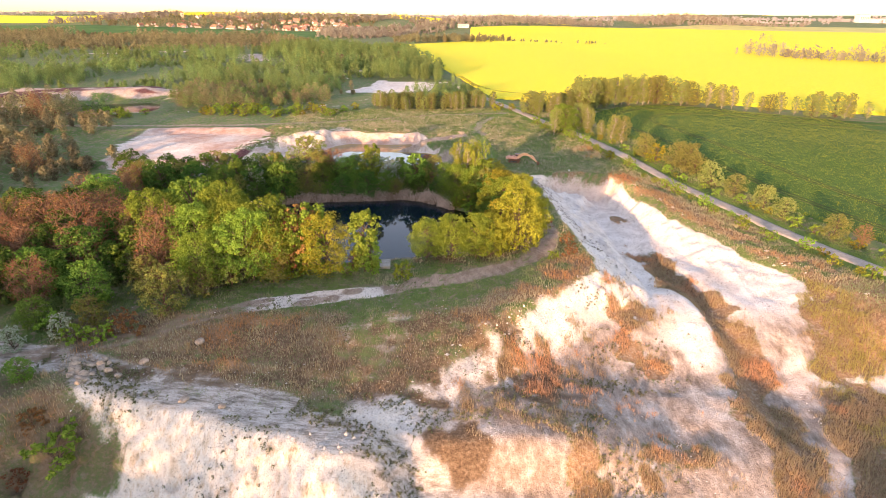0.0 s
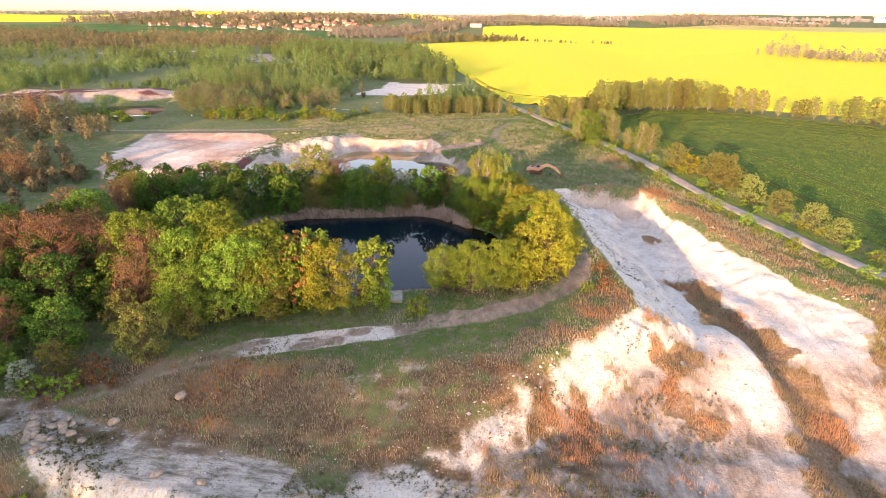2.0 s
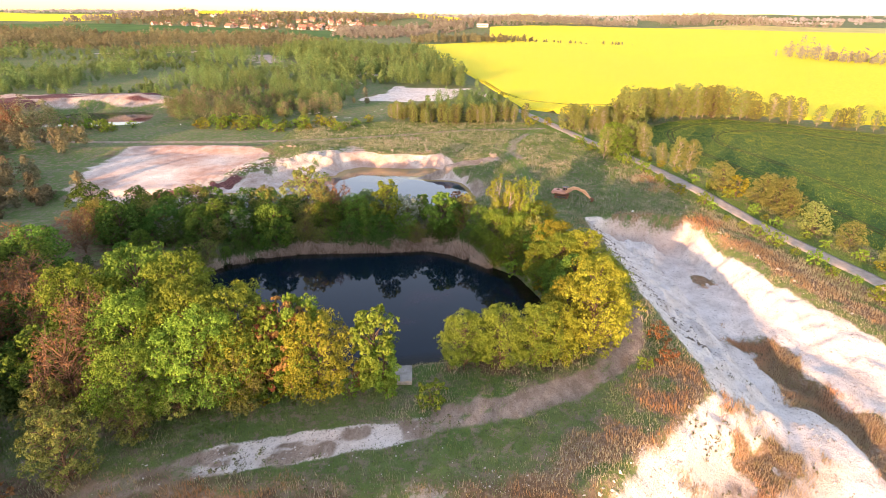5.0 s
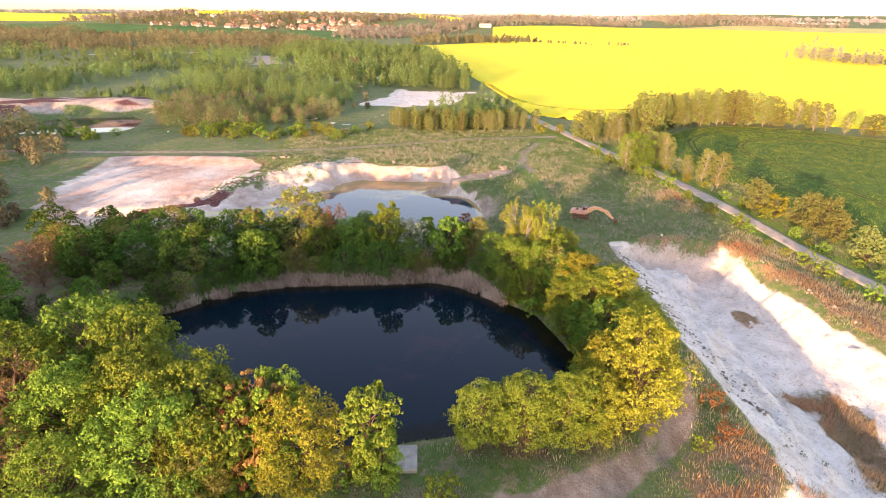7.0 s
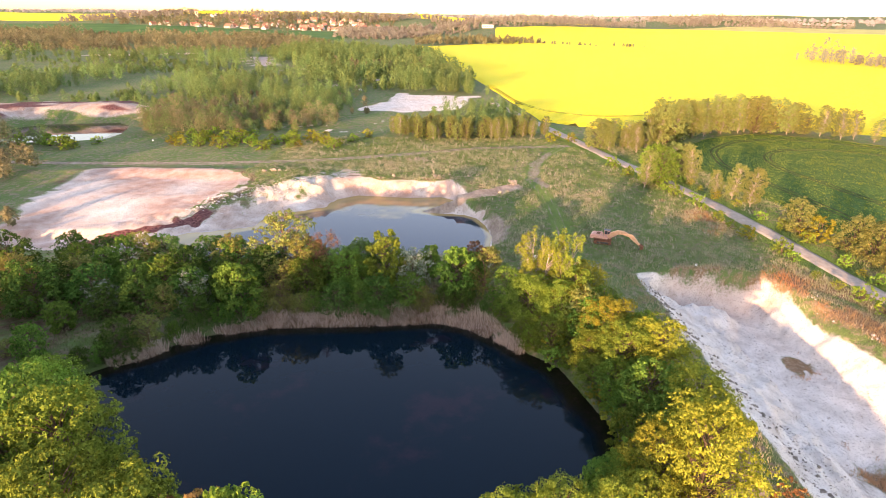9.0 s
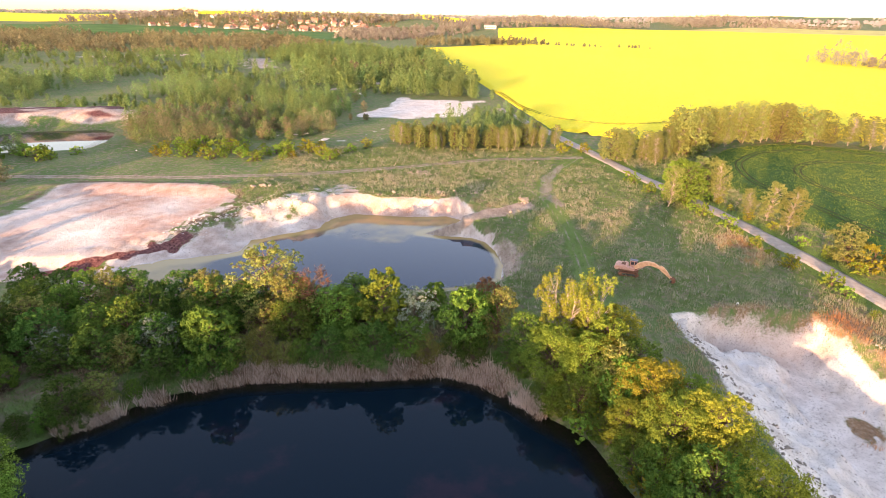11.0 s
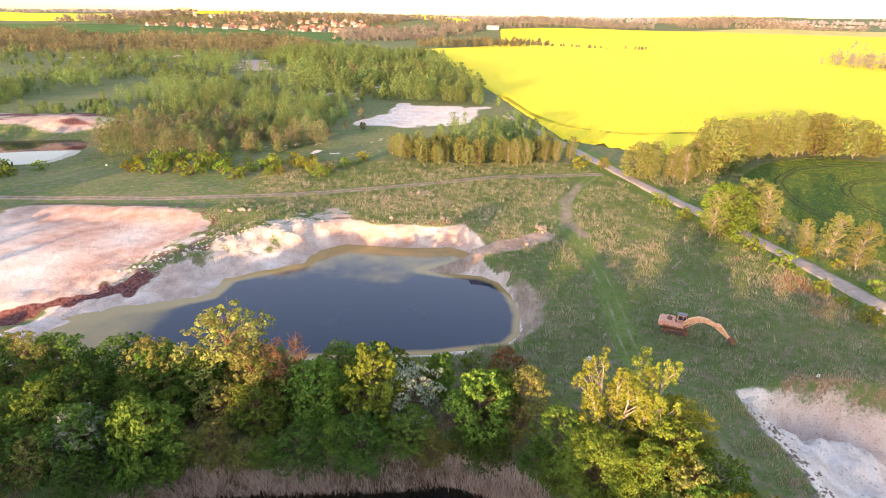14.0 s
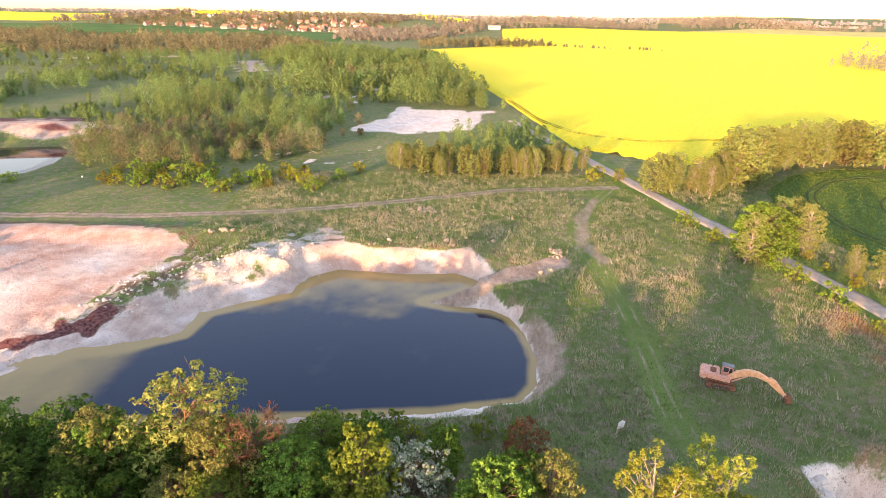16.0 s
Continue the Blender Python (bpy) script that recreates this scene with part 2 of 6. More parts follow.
    d3, _ = line_distance(x, y, BERM_TRACK)
    wheel = np.maximum(wheel, 0.75 * np.exp(-((d2 - 0.85) / 0.4) ** 2) * (1 + 0.8 * grain))
    wheel = np.maximum(wheel, np.exp(-((d3 - 0.85) / 0.7) ** 2) * 1.2)
    bare = ss(2.2, 0.9, line_distance(x, y, [(15, 203), (13, 213), (15, 226), (21, 241)])[0] + 3 * rough)
    m["dirt"] = np.maximum.reduce([dirt, 0.85 * wheel * ss(-0.6, -0.1, n + 0.1), bare * 0.62, grey * 0.2])
    chalk = np.maximum(chalk, grey * (0.85 + 0.9 * tyres + 0.5 * grain))
    chalk = np.maximum(chalk, ss(-6, -2.5, dp + 4 * n + 3 * grain) * ss(0, -6, x) * ss(66, 62, y))
    chalk = np.maximum(chalk, 0.9 * ss(-7, -1, dp + 3 * n) * ss(-12, -4, x) * ss(10, 2, x) * ss(70, 62, y) * ss(-0.15, 0.12, rough + grain))
    gravel = ss(3.2, 1.6, line_distance(x, y, [(-18, 192.5), (-8, 195), (2, 200), (6, 203)])[0] + 2 * n)
    m["dirt"] = m["dirt"] * (1 - 0.85 * ss(-36, -28, x) * ss(0, -12, x) * ss(0.62, 0.4, vnoise(x, y, 3.5, 21)) * (y > 70) * (y < 92))
    m["dirt"] = np.maximum(m["dirt"], gravel * 0.9)
    m["soil_and_shade"] = slope * (0.34 + 0.6 * ss(-0.12, 0.16, -0.5 * rough - 0.9 * lines + 0.5 * grain))
    lip = ss(-2.2, -0.6, dp + 4 * rough) * ss(2.2, 0.6, dp + 4 * rough) * ss(148, 154, y) * ss(29, 33, x)
    m["pink"] = np.clip(m["pink"] + 0.55 * ss(-1.5, 0.5, dp) * ss(6, 2, dp + 3 * n) * ss(146, 152, y) * ss(29, 33, x), 0, 1)
    rust = np.maximum(rust, 0.8 * lip * ss(-0.1, 0.1, n + grain))
    m["dirt"] = np.maximum(m["dirt"], 0.7 * ss(-4.0, -2.0, db + 5 * n + 5 * rough + 3 * grain) * ss(-7, -3, x) * ss(190, 183, y) * (db < 0))
    da = inside_distance(x, y, POND_A)
    m["lush"] = np.maximum(m["lush"], 0.75 * ss(7, 3, line_distance(x, y, ROAD)[0]) * ss(400, 300, y))
    rust = np.maximum(rust, 0.85 * ss(-11, -4, dp) * ss(1.5, -0.5, dp) * ss(104, 96, y) * ss(-10, 0, x) * ss(-0.2, 0.12, n + 1.5 * rough))
    rust = np.maximum(rust, 0.95 * ss(1.15, 0.3, np.hypot((x - 47) / 5.5, (y - 184) / 10) + 2.2 * n + 2.2 * rough))
    wild = ss(-38, -48, x + 26 * n + 20 * rough) * ss(66, 58, y)
    chalk = chalk * (1 - 0.9 * wild)
    rust = np.maximum(rust, wild * ss(-0.25, 0.1, big + n + grain) * 0.8)
    m["soil_and_shade"] = np.maximum(m["soil_and_shade"], 0.55 * wild)
    m["cream"] = np.clip(ss(62, 56, y) * ss(-4, -10, x), 0, 1)
    nose = ss(5.5, 2.5, line_distance(x, y, [(30, 97), (40, 95), (46, 88), (42, 80)])[0] + 5 * rough)
    m["dull"] = np.clip(ss(3.0, 8, dp) * ss(92, 80, y) * ss(-8, 2, x) * (1.0 + 2.6 * rough + 1.4 * n + 0.8 * grain) * (1 - nose), 0, 1)
    m["dull"] = np.clip(np.maximum(m["dull"], 0.75 * grey * ss(-0.06, 0.08, tyres + 0.3 * grain)), 0, 1)
    m["dull"] = np.maximum(m["dull"], shore * np.clip(0.35 + 1.5 * grain + 1.0 * rough, 0, 0.8) * ss(170, 178, y))
    m["gravel"] = np.clip(grey * 1.1, 0, 1)
    m["chalk"] = np.clip(chalk, 0, 1)
    m["rust"] = np.clip(rust, 0, 1)
    stain = ss(1.7, 0.4, line_distance(x, y, [(-86, 168), (-78, 173.5), (-72, 177.5), (-66, 183)])[0] + 4 * n + 5 * rough)
    m["stain"] = np.clip(stain, 0, 1)
    ridge = ss(3.4, 1.2, line_distance(x, y, [(-67, 184), (-62, 194), (-57, 206)])[0] + 5 * rough + 3 * n)
    m["soil_and_shade"] = np.maximum(m["soil_and_shade"], 0.8 * ridge * ss(-0.1, 0.1, grain))
    mud = ss(-1.2, 1.0, inside_distance(x, y, [(-2.5, 57.5), (4.5, 61.5), (7.5, 56.5), (2, 53)]) + 3.5 * rough + 2 * grain)
    edge = np.exp(-((dq + 0.5 + 5 * n) / 1.3) ** 2) * ss(196, 204, y)
    edge = np.maximum(edge, np.exp(-((db + 5.6 + 4 * n) / 0.9) ** 2) * ss(192, 200, y) * ss(-44, -36, x))
    # Under the trees the dark tone also paints their shade on the ground.
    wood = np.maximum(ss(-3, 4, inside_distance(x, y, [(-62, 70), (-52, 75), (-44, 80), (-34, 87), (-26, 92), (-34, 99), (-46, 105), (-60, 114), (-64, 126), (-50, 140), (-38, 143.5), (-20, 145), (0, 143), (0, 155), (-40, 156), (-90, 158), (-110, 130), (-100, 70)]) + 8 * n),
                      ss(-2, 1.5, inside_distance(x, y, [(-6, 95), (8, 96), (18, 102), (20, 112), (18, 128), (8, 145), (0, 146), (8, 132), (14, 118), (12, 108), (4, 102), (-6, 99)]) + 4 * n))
    m["soil_and_shade"] = np.clip(np.maximum.reduce([m["soil_and_shade"], mud, 0.85 * edge * ss(-0.15, 0.1, grain + 0.05), 0.85 * wood * ss(-0.25, 0.05, grain) * ss(74, 84, y + 0.35 * x + 12)]), 0, 1)
    ruddy = ss(-4, 4, inside_distance(x, y, RUDDY) + 22 * n)
    m["chalk"] = np.maximum(m["chalk"], ruddy)
    m["pink"] = np.maximum(m["pink"], 0.55 * ruddy)
    m["stain"] = np.maximum(m["stain"], ruddy * np.maximum(ss(0.05, 0.12, fbm(x, y, 18, 4, 16) - 0.5), ss(0.035, 0.0, np.abs(fbm(x * 0.5, y, 11, 4, 59) - 0.5))))
    sand = inside_distance(x, y, SAND)
    for ring in PINK_CLEARINGS:
        sand = np.maximum(sand, inside_distance(x, y, ring) + 10 * n)
    pale = ss(-3, 3, sand + 12 * n)
    pale = np.maximum(pale, ss(0.27, 0.33, fbm(x, y, 46, 3, 12) - 0.5 + 0.5 * n + 0.4 * rough) * ss(-20, -60, x) * ss(-170, -110, x) * ss(255, 275, y) * ss(800, 600, y))
    m["dull"] = np.maximum(m["dull"], np.maximum(0.6 * pale * ss(-50, -90, x), 0.85 * ruddy))
    m["chalk"] = np.maximum(m["chalk"], pale * 0.95)
    m["pink"] = np.maximum(m["pink"], pale * ss(-70, -110, x) * 0.6)
    m["field"] = ss(-1, 2, inside_distance(x, y, WHEAT))
    return m


# ---- mesh helpers ----
def mesh_of(name, verts, faces, mat=None, smooth=False, floats=None):
    """A mesh from arrays: verts (n, 3), faces (m, 3 or 4)."""
    me = bpy.data.meshes.new(name)
    verts, faces = np.asarray(verts, np.float32), np.asarray(faces, np.int32)
    k = faces.shape[1]
    me.vertices.add(len(verts))
    me.vertices.foreach_set("co", verts.ravel())
    me.loops.add(faces.size)
    me.loops.foreach_set("vertex_index", faces.ravel())
    me.polygons.add(len(faces))
    me.polygons.foreach_set("loop_start", np.arange(0, faces.size, k, dtype=np.int32))
    me.polygons.foreach_set("use_smooth", np.full(len(faces), smooth))
    for key, values in (floats or {}).items():
        me.attributes.new(key, 'FLOAT', 'POINT').data.foreach_set("value", np.asarray(values, np.float32).ravel())
    me.update(calc_edges=True)
    if mat:
        me.materials.append(mat)
    return me


def part(name, me, parent, label=""):
    ob = new(name, me)
    ob.parent = parent
    return tagged(ob, label)


def tubes(paths, sides=5):
    """Tapered tubes: paths of (points (n, 3), radii (n,)). Returns verts, quads."""
    vs, fs, base = [], [], 0
    ang = np.arange(sides) * 2 * np.pi / sides
    for pts, rad in paths:
        pts, rad = np.asarray(pts, float), np.asarray(rad, float)
        way = np.gradient(pts, axis=0)
        way /= np.linalg.norm(way, axis=1, keepdims=True) + 1e-9
        ref = np.where(np.abs(way[:, 2:3]) > 0.9, [[1.0, 0, 0]], [[0, 0, 1.0]])
        u = np.cross(way, ref)
        u /= np.linalg.norm(u, axis=1, keepdims=True) + 1e-9
        v = np.cross(way, u)
        ringed = pts[:, None] + rad[:, None, None] * (np.cos(ang)[None, :, None] * u[:, None] + np.sin(ang)[None, :, None] * v[:, None])
        vs.append(ringed.reshape(-1, 3))
        n = len(pts)
        i, j = np.meshgrid(np.arange(n - 1), np.arange(sides), indexing="ij")
        a = base + i * sides + j
        b = base + i * sides + (j + 1) % sides
        fs.append(np.stack([a, b, b + sides, a + sides], -1).reshape(-1, 4))
        base += n * sides
    return np.concatenate(vs), np.concatenate(fs)


def leaf_quads(centres, size, rng, droop, facing):
    """A pointed leaf spray at each centre, spread across its facing."""
    n = len(centres)
    a = np.cross(facing, rng.normal(size=(n, 3)))
    a[:, 2] -= droop * 0.5
    a /= np.linalg.norm(a, axis=1, keepdims=True) + 1e-9
    b = np.cross(a, facing)
    b /= np.linalg.norm(b, axis=1, keepdims=True) + 1e-9
    s = size * (0.6 + 0.8 * rng.random((n, 1)))
    c = np.asarray(centres)
    vs = np.stack([c - a * s * 0.5 + b * s * 0.36, c - a * s * 0.4 - b * s * 0.36, c + a * s * 0.6], 1).reshape(-1, 3)
    return vs, np.arange(3 * n).reshape(n, 3)


# ---- materials ----
def material(name):
    mat = bpy.data.materials.new(name)
    mat.use_nodes = True
    return mat, mat.node_tree.nodes, mat.node_tree.links, mat.node_tree.nodes["Principled BSDF"]


def noise_node(nodes, links, scale, detail=5, rough=0.6, vector=None):
    n = nodes.new("ShaderNodeTexNoise")
    n.inputs["Scale"].default_value, n.inputs["Detail"].default_value, n.inputs["Roughness"].default_value = scale, detail, rough
    if vector is None:
        co = nodes.new("ShaderNodeNewGeometry")
        vector = co.outputs["Position"]
    links.new(vector, n.inputs["Vector"])
    return n.outputs["Fac"]


def ramp_node(nodes, links, fac, stops):
    r = nodes.new("ShaderNodeValToRGB")
    el = r.color_ramp.elements
    while len(el) < len(stops):
        el.new(0.5)
    for e, (p, c) in zip(el, stops):
        e.position, e.color = p, (*c, 1)
    links.new(fac, r.inputs[0])
    return r.outputs[0]


def mix_node(nodes, links, fac, a, b):
    m = nodes.new("ShaderNodeMix")
    m.data_type = 'RGBA'
    links.new(fac, m.inputs[0]) if not isinstance(fac, float) else setattr(m.inputs[0], "default_value", fac)
    for v, i in ((a, 6), (b, 7)):
        if isinstance(v, tuple):
            m.inputs[i].default_value = (*v, 1)
        else:
            links.new(v, m.inputs[i])
    return m.outputs[2]


def math_node(nodes, links, op, a, b=0.0):
    m = nodes.new("ShaderNodeMath")
    m.operation = op
    for v, i in ((a, 0), (b, 1)):
        if isinstance(v, (int, float)):
            m.inputs[i].default_value = v
        else:
            links.new(v, m.inputs[i])
    return m.outputs[0]


def step_node(nodes, links, v, lo, hi):
    m = nodes.new("ShaderNodeMapRange")
    m.interpolation_type = 'SMOOTHSTEP'
    links.new(v, m.inputs[0])
    m.inputs[1].default_value, m.inputs[2].default_value = lo, hi
    return m.outputs[0]


def bump_node(nodes, links, bsdf, fac, strength, distance):
    b = nodes.new("ShaderNodeBump")
    b.inputs["Strength"].default_value, b.inputs["Distance"].default_value = strength, distance
    links.new(fac, b.inputs["Height"])
    links.new(b.outputs[0], bsdf.inputs["Normal"])


def ground_material():
    mat, nd, ln, bsdf = material("ground")
    fine, mid, broad = noise_node(nd, ln, 2.2, 6), noise_node(nd, ln, 0.35, 5), noise_node(nd, ln, 0.06, 4)

    def mask(name, soft=0.18, grain=0.5):
        at = nd.new("ShaderNodeAttribute")
        at.attribute_name = name
        v = math_node(nd, ln, 'ADD', at.outputs["Fac"], math_node(nd, ln, 'MULTIPLY', math_node(nd, ln, 'SUBTRACT', fine, 0.5), grain))
        return step_node(nd, ln, v, 0.5 - soft, 0.5 + soft)

    grass = mix_node(nd, ln, step_node(nd, ln, broad, 0.35, 0.65), (0.09, 0.16, 0.045), (0.145, 0.19, 0.07))
    grass = mix_node(nd, ln, step_node(nd, ln, mid, 0.45, 0.7), grass, (0.18, 0.17, 0.10))
    grass = mix_node(nd, ln, step_node(nd, ln, fine, 0.5, 0.75), grass, (0.06, 0.095, 0.03))
    patchy = noise_node(nd, ln, 0.7, 6, 0.75)
    grass = mix_node(nd, ln, step_node(nd, ln, patchy, 0.5, 0.62), grass, (0.23, 0.19, 0.13))
    col = mix_node(nd, ln, mask("lush"), grass, (0.12, 0.19, 0.05))
    col = mix_node(nd, ln, mask("rust", 0.4, 1.1), col, ramp_node(nd, ln, fine, ((0.3, (0.16, 0.10, 0.065)), (0.5, (0.27, 0.17, 0.10)), (0.7, (0.36, 0.29, 0.22)))))
    streak = nd.new("ShaderNodeMapping")
    geo = nd.new("ShaderNodeNewGeometry")
    ln.new(geo.outputs["Position"], streak.inputs[0])
    streak.inputs["Scale"].default_value = (1.0, 0.45, 0.8)
    streak.inputs["Rotation"].default_value = (0, 0, 0.28)
    rill = noise_node(nd, ln, 0.6, 8, 0.75, streak.outputs[0])
    white = ramp_node(nd, ln, mid, ((0.3, (0.52, 0.46, 0.41)), (0.5, (0.68, 0.62, 0.565)), (0.7, (0.77, 0.715, 0.66))))
    white = mix_node(nd, ln, step_node(nd, ln, rill, 0.58, 0.72), white, (0.36, 0.305, 0.26))
    scar = noise_node(nd, ln, 0.22, 6, 0.7, streak.outputs[0])
    white = mix_node(nd, ln, step_node(nd, ln, scar, 0.6, 0.74), white, (0.36, 0.31, 0.27))
    white = mix_node(nd, ln, step_node(nd, ln, broad, 0.52, 0.7), white, (0.60, 0.50, 0.43))
    white = mix_node(nd, ln, step_node(nd, ln, fine, 0.57, 0.72), white, (0.36, 0.31, 0.265))
    fall = nd.new("ShaderNodeMapping")
    ln.new(geo.outputs["Position"], fall.inputs[0])
    fall.inputs["Scale"].default_value = (1.0, 0.5, 0.5)
    runnel = noise_node(nd, ln, 0.75, 9, 0.72, fall.outputs[0])
    cream = ramp_node(nd, ln, runnel, ((0.30, (0.38, 0.30, 0.22)), (0.40, (0.66, 0.54, 0.42)), (0.50, (0.76, 0.69, 0.60)), (0.60, (0.64, 0.50, 0.36)), (0.70, (0.30, 0.235, 0.17))))
    dull = ramp_node(nd, ln, rill, ((0.3, (0.58, 0.52, 0.47)), (0.43, (0.41, 0.345, 0.295)), (0.55, (0.27, 0.215, 0.175)), (0.7, (0.15, 0.115, 0.085))))
    for key, tone in (("cream", cream), ("dull", dull)):
        own = nd.new("ShaderNodeAttribute")
        own.attribute_name = key
        white = mix_node(nd, ln, own.outputs["Fac"], white, tone)
    drive = nd.new("ShaderNodeMapping")
    ln.new(geo.outputs["Position"], drive.inputs[0])
    drive.inputs["Rotation"].default_value = (0, 0, 0.23)
    drive.inputs["Scale"].default_value = (0.26, 0.9, 0.6)
    ruts = ramp_node(nd, ln, noise_node(nd, ln, 1.5, 7, 0.75, drive.outputs[0]), ((0.32, (0.13, 0.11, 0.085)), (0.43, (0.30, 0.26, 0.22)), (0.55, (0.50, 0.455, 0.41)), (0.7, (0.62, 0.57, 0.52))))
    own = nd.new("ShaderNodeAttribute")
    own.attribute_name = "gravel"
    white = mix_node(nd, ln, own.outputs["Fac"], white, ruts)
    pinkc = ramp_node(nd, ln, mid, ((0.3, (0.36, 0.215, 0.165)), (0.5, (0.46, 0.32, 0.265)), (0.7, (0.52, 0.415, 0.365))))
    at = nd.new("ShaderNodeAttribute")
    at.attribute_name = "pink"
    white = mix_node(nd, ln, at.outputs["Fac"], white, pinkc)
    col = mix_node(nd, ln, mask("chalk", 0.2, 0.8), col, white)
    dirt = ramp_node(nd, ln, rill, ((0.3, (0.17, 0.125, 0.095)), (0.45, (0.27, 0.205, 0.16)), (0.58, (0.36, 0.285, 0.23)), (0.7, (0.45, 0.375, 0.315))))
    col = mix_node(nd, ln, mask("dirt", 0.25, 0.35), col, dirt)
    # Dark brown earth; below the woods it doubles as painted tree shade.
    col = mix_node(nd, ln, mask("soil_and_shade", 0.35, 0.9), col, ramp_node(nd, ln, fine, ((0.3, (0.075, 0.05, 0.032)), (0.5, (0.15, 0.10, 0.062)), (0.7, (0.24, 0.175, 0.12)))))
    speck = noise_node(nd, ln, 5.5, 4, 0.7)
    col = mix_node(nd, ln, math_node(nd, ln, 'MULTIPLY', step_node(nd, ln, speck, 0.55, 0.66), 0.6), col, (0.10, 0.085, 0.055))
    clot = noise_node(nd, ln, 1.1, 9, 0.8)
    col = mix_node(nd, ln, math_node(nd, ln, 'MULTIPLY', step_node(nd, ln, clot, 0.57, 0.64), 0.5), col, (0.13, 0.115, 0.075))
    col = mix_node(nd, ln, mask("stain"), col, ramp_node(nd, ln, fine, ((0.35, (0.06, 0.02, 0.02)), (0.7, (0.25, 0.12, 0.11)))))
    ln.new(col, bsdf.inputs["Base Color"])
    bsdf.inputs["Roughness"].default_value = 0.95
    bsdf.inputs["Specular IOR Level"].default_value = 0.1
    both = math_node(nd, ln, 'ADD', math_node(nd, ln, 'ADD', math_node(nd, ln, 'MULTIPLY', fine, 0.7), math_node(nd, ln, 'MULTIPLY', mid, 2.0)), math_node(nd, ln, 'MULTIPLY', clot, 1.0))
    bump_node(nd, ln, bsdf, both, 0.55, 0.28)
    return mat


def plain_material(name, lo, hi, scale=1.5, rough=0.9, bump=0.3, depth=0.05, metal=0.0):
    """Two tones mixed by grain, with fine relief."""
    mat, nd, ln, bsdf = material(name)
    tc = nd.new("ShaderNodeTexCoord")
    n = noise_node(nd, ln, scale, 6, 0.65, tc.outputs["Object"])
    ln.new(ramp_node(nd, ln, n, ((0.35, lo), (0.65, hi))), bsdf.inputs["Base Color"])
    bsdf.inputs["Roughness"].default_value, bsdf.inputs["Metallic"].default_value = rough, metal
    bsdf.inputs["Specular IOR Level"].default_value = 0.5 if rough < 0.7 else 0.08
    bump_node(nd, ln, bsdf, n, bump, depth)
    return mat


def leaf_material(name, dark, light, through=0.35, tint=False):
    """Thin leaves: some light passes through; tones vary from leaf to leaf and from plant to plant."""
    mat, nd, ln, bsdf = material(name)
    nd.remove(bsdf)
    geo, info = nd.new("ShaderNodeNewGeometry"), nd.new("ShaderNodeObjectInfo")
    col = mix_node(nd, ln, geo.outputs["Random Per Island"], dark, light)
    if tint:
        at = nd.new("ShaderNodeAttribute")
        at.attribute_name = "tint"
        own = at.outputs["Fac"]
    else:
        own = info.outputs["Random"]
    hsv = nd.new("ShaderNodeHueSaturation")
    ln.new(col, hsv.inputs["Color"])
    ln.new(math_node(nd, ln, 'ADD', math_node(nd, ln, 'MULTIPLY', own, 0.05), 0.475), hsv.inputs["Hue"])
    ln.new(math_node(nd, ln, 'ADD', math_node(nd, ln, 'MULTIPLY', own, 0.5), 0.75), hsv.inputs["Value"])
    a, b, m = nd.new("ShaderNodeBsdfDiffuse"), nd.new("ShaderNodeBsdfTranslucent"), nd.new("ShaderNodeMixShader")
    ln.new(hsv.outputs[0], a.inputs[0])
    ln.new(hsv.outputs[0], b.inputs[0])
    m.inputs[0].default_value = through
    ln.new(a.outputs[0], m.inputs[1])
    ln.new(b.outputs[0], m.inputs[2])
    ln.new(m.outputs[0], nd["Material Output"].inputs[0])
    return mat


def blade_material(name, stops):
    """Grass, straw and reed blades, toned by each tuft's own tint; some light passes through."""
    mat, nd, ln, bsdf = material(name)
    nd.remove(bsdf)
    at = nd.new("ShaderNodeAttribute")
    at.attribute_name = "tint"
    col = ramp_node(nd, ln, at.outputs["Fac"], stops)
    a, b, m = nd.new("ShaderNodeBsdfDiffuse"), nd.new("ShaderNodeBsdfTranslucent"), nd.new("ShaderNodeMixShader")
    ln.new(col, a.inputs[0])
    ln.new(col, b.inputs[0])
    m.inputs[0].default_value = 0.4
    ln.new(a.outputs[0], m.inputs[1])
    ln.new(b.outputs[0], m.inputs[2])
    ln.new(m.outputs[0], nd["Material Output"].inputs[0])
    return mat


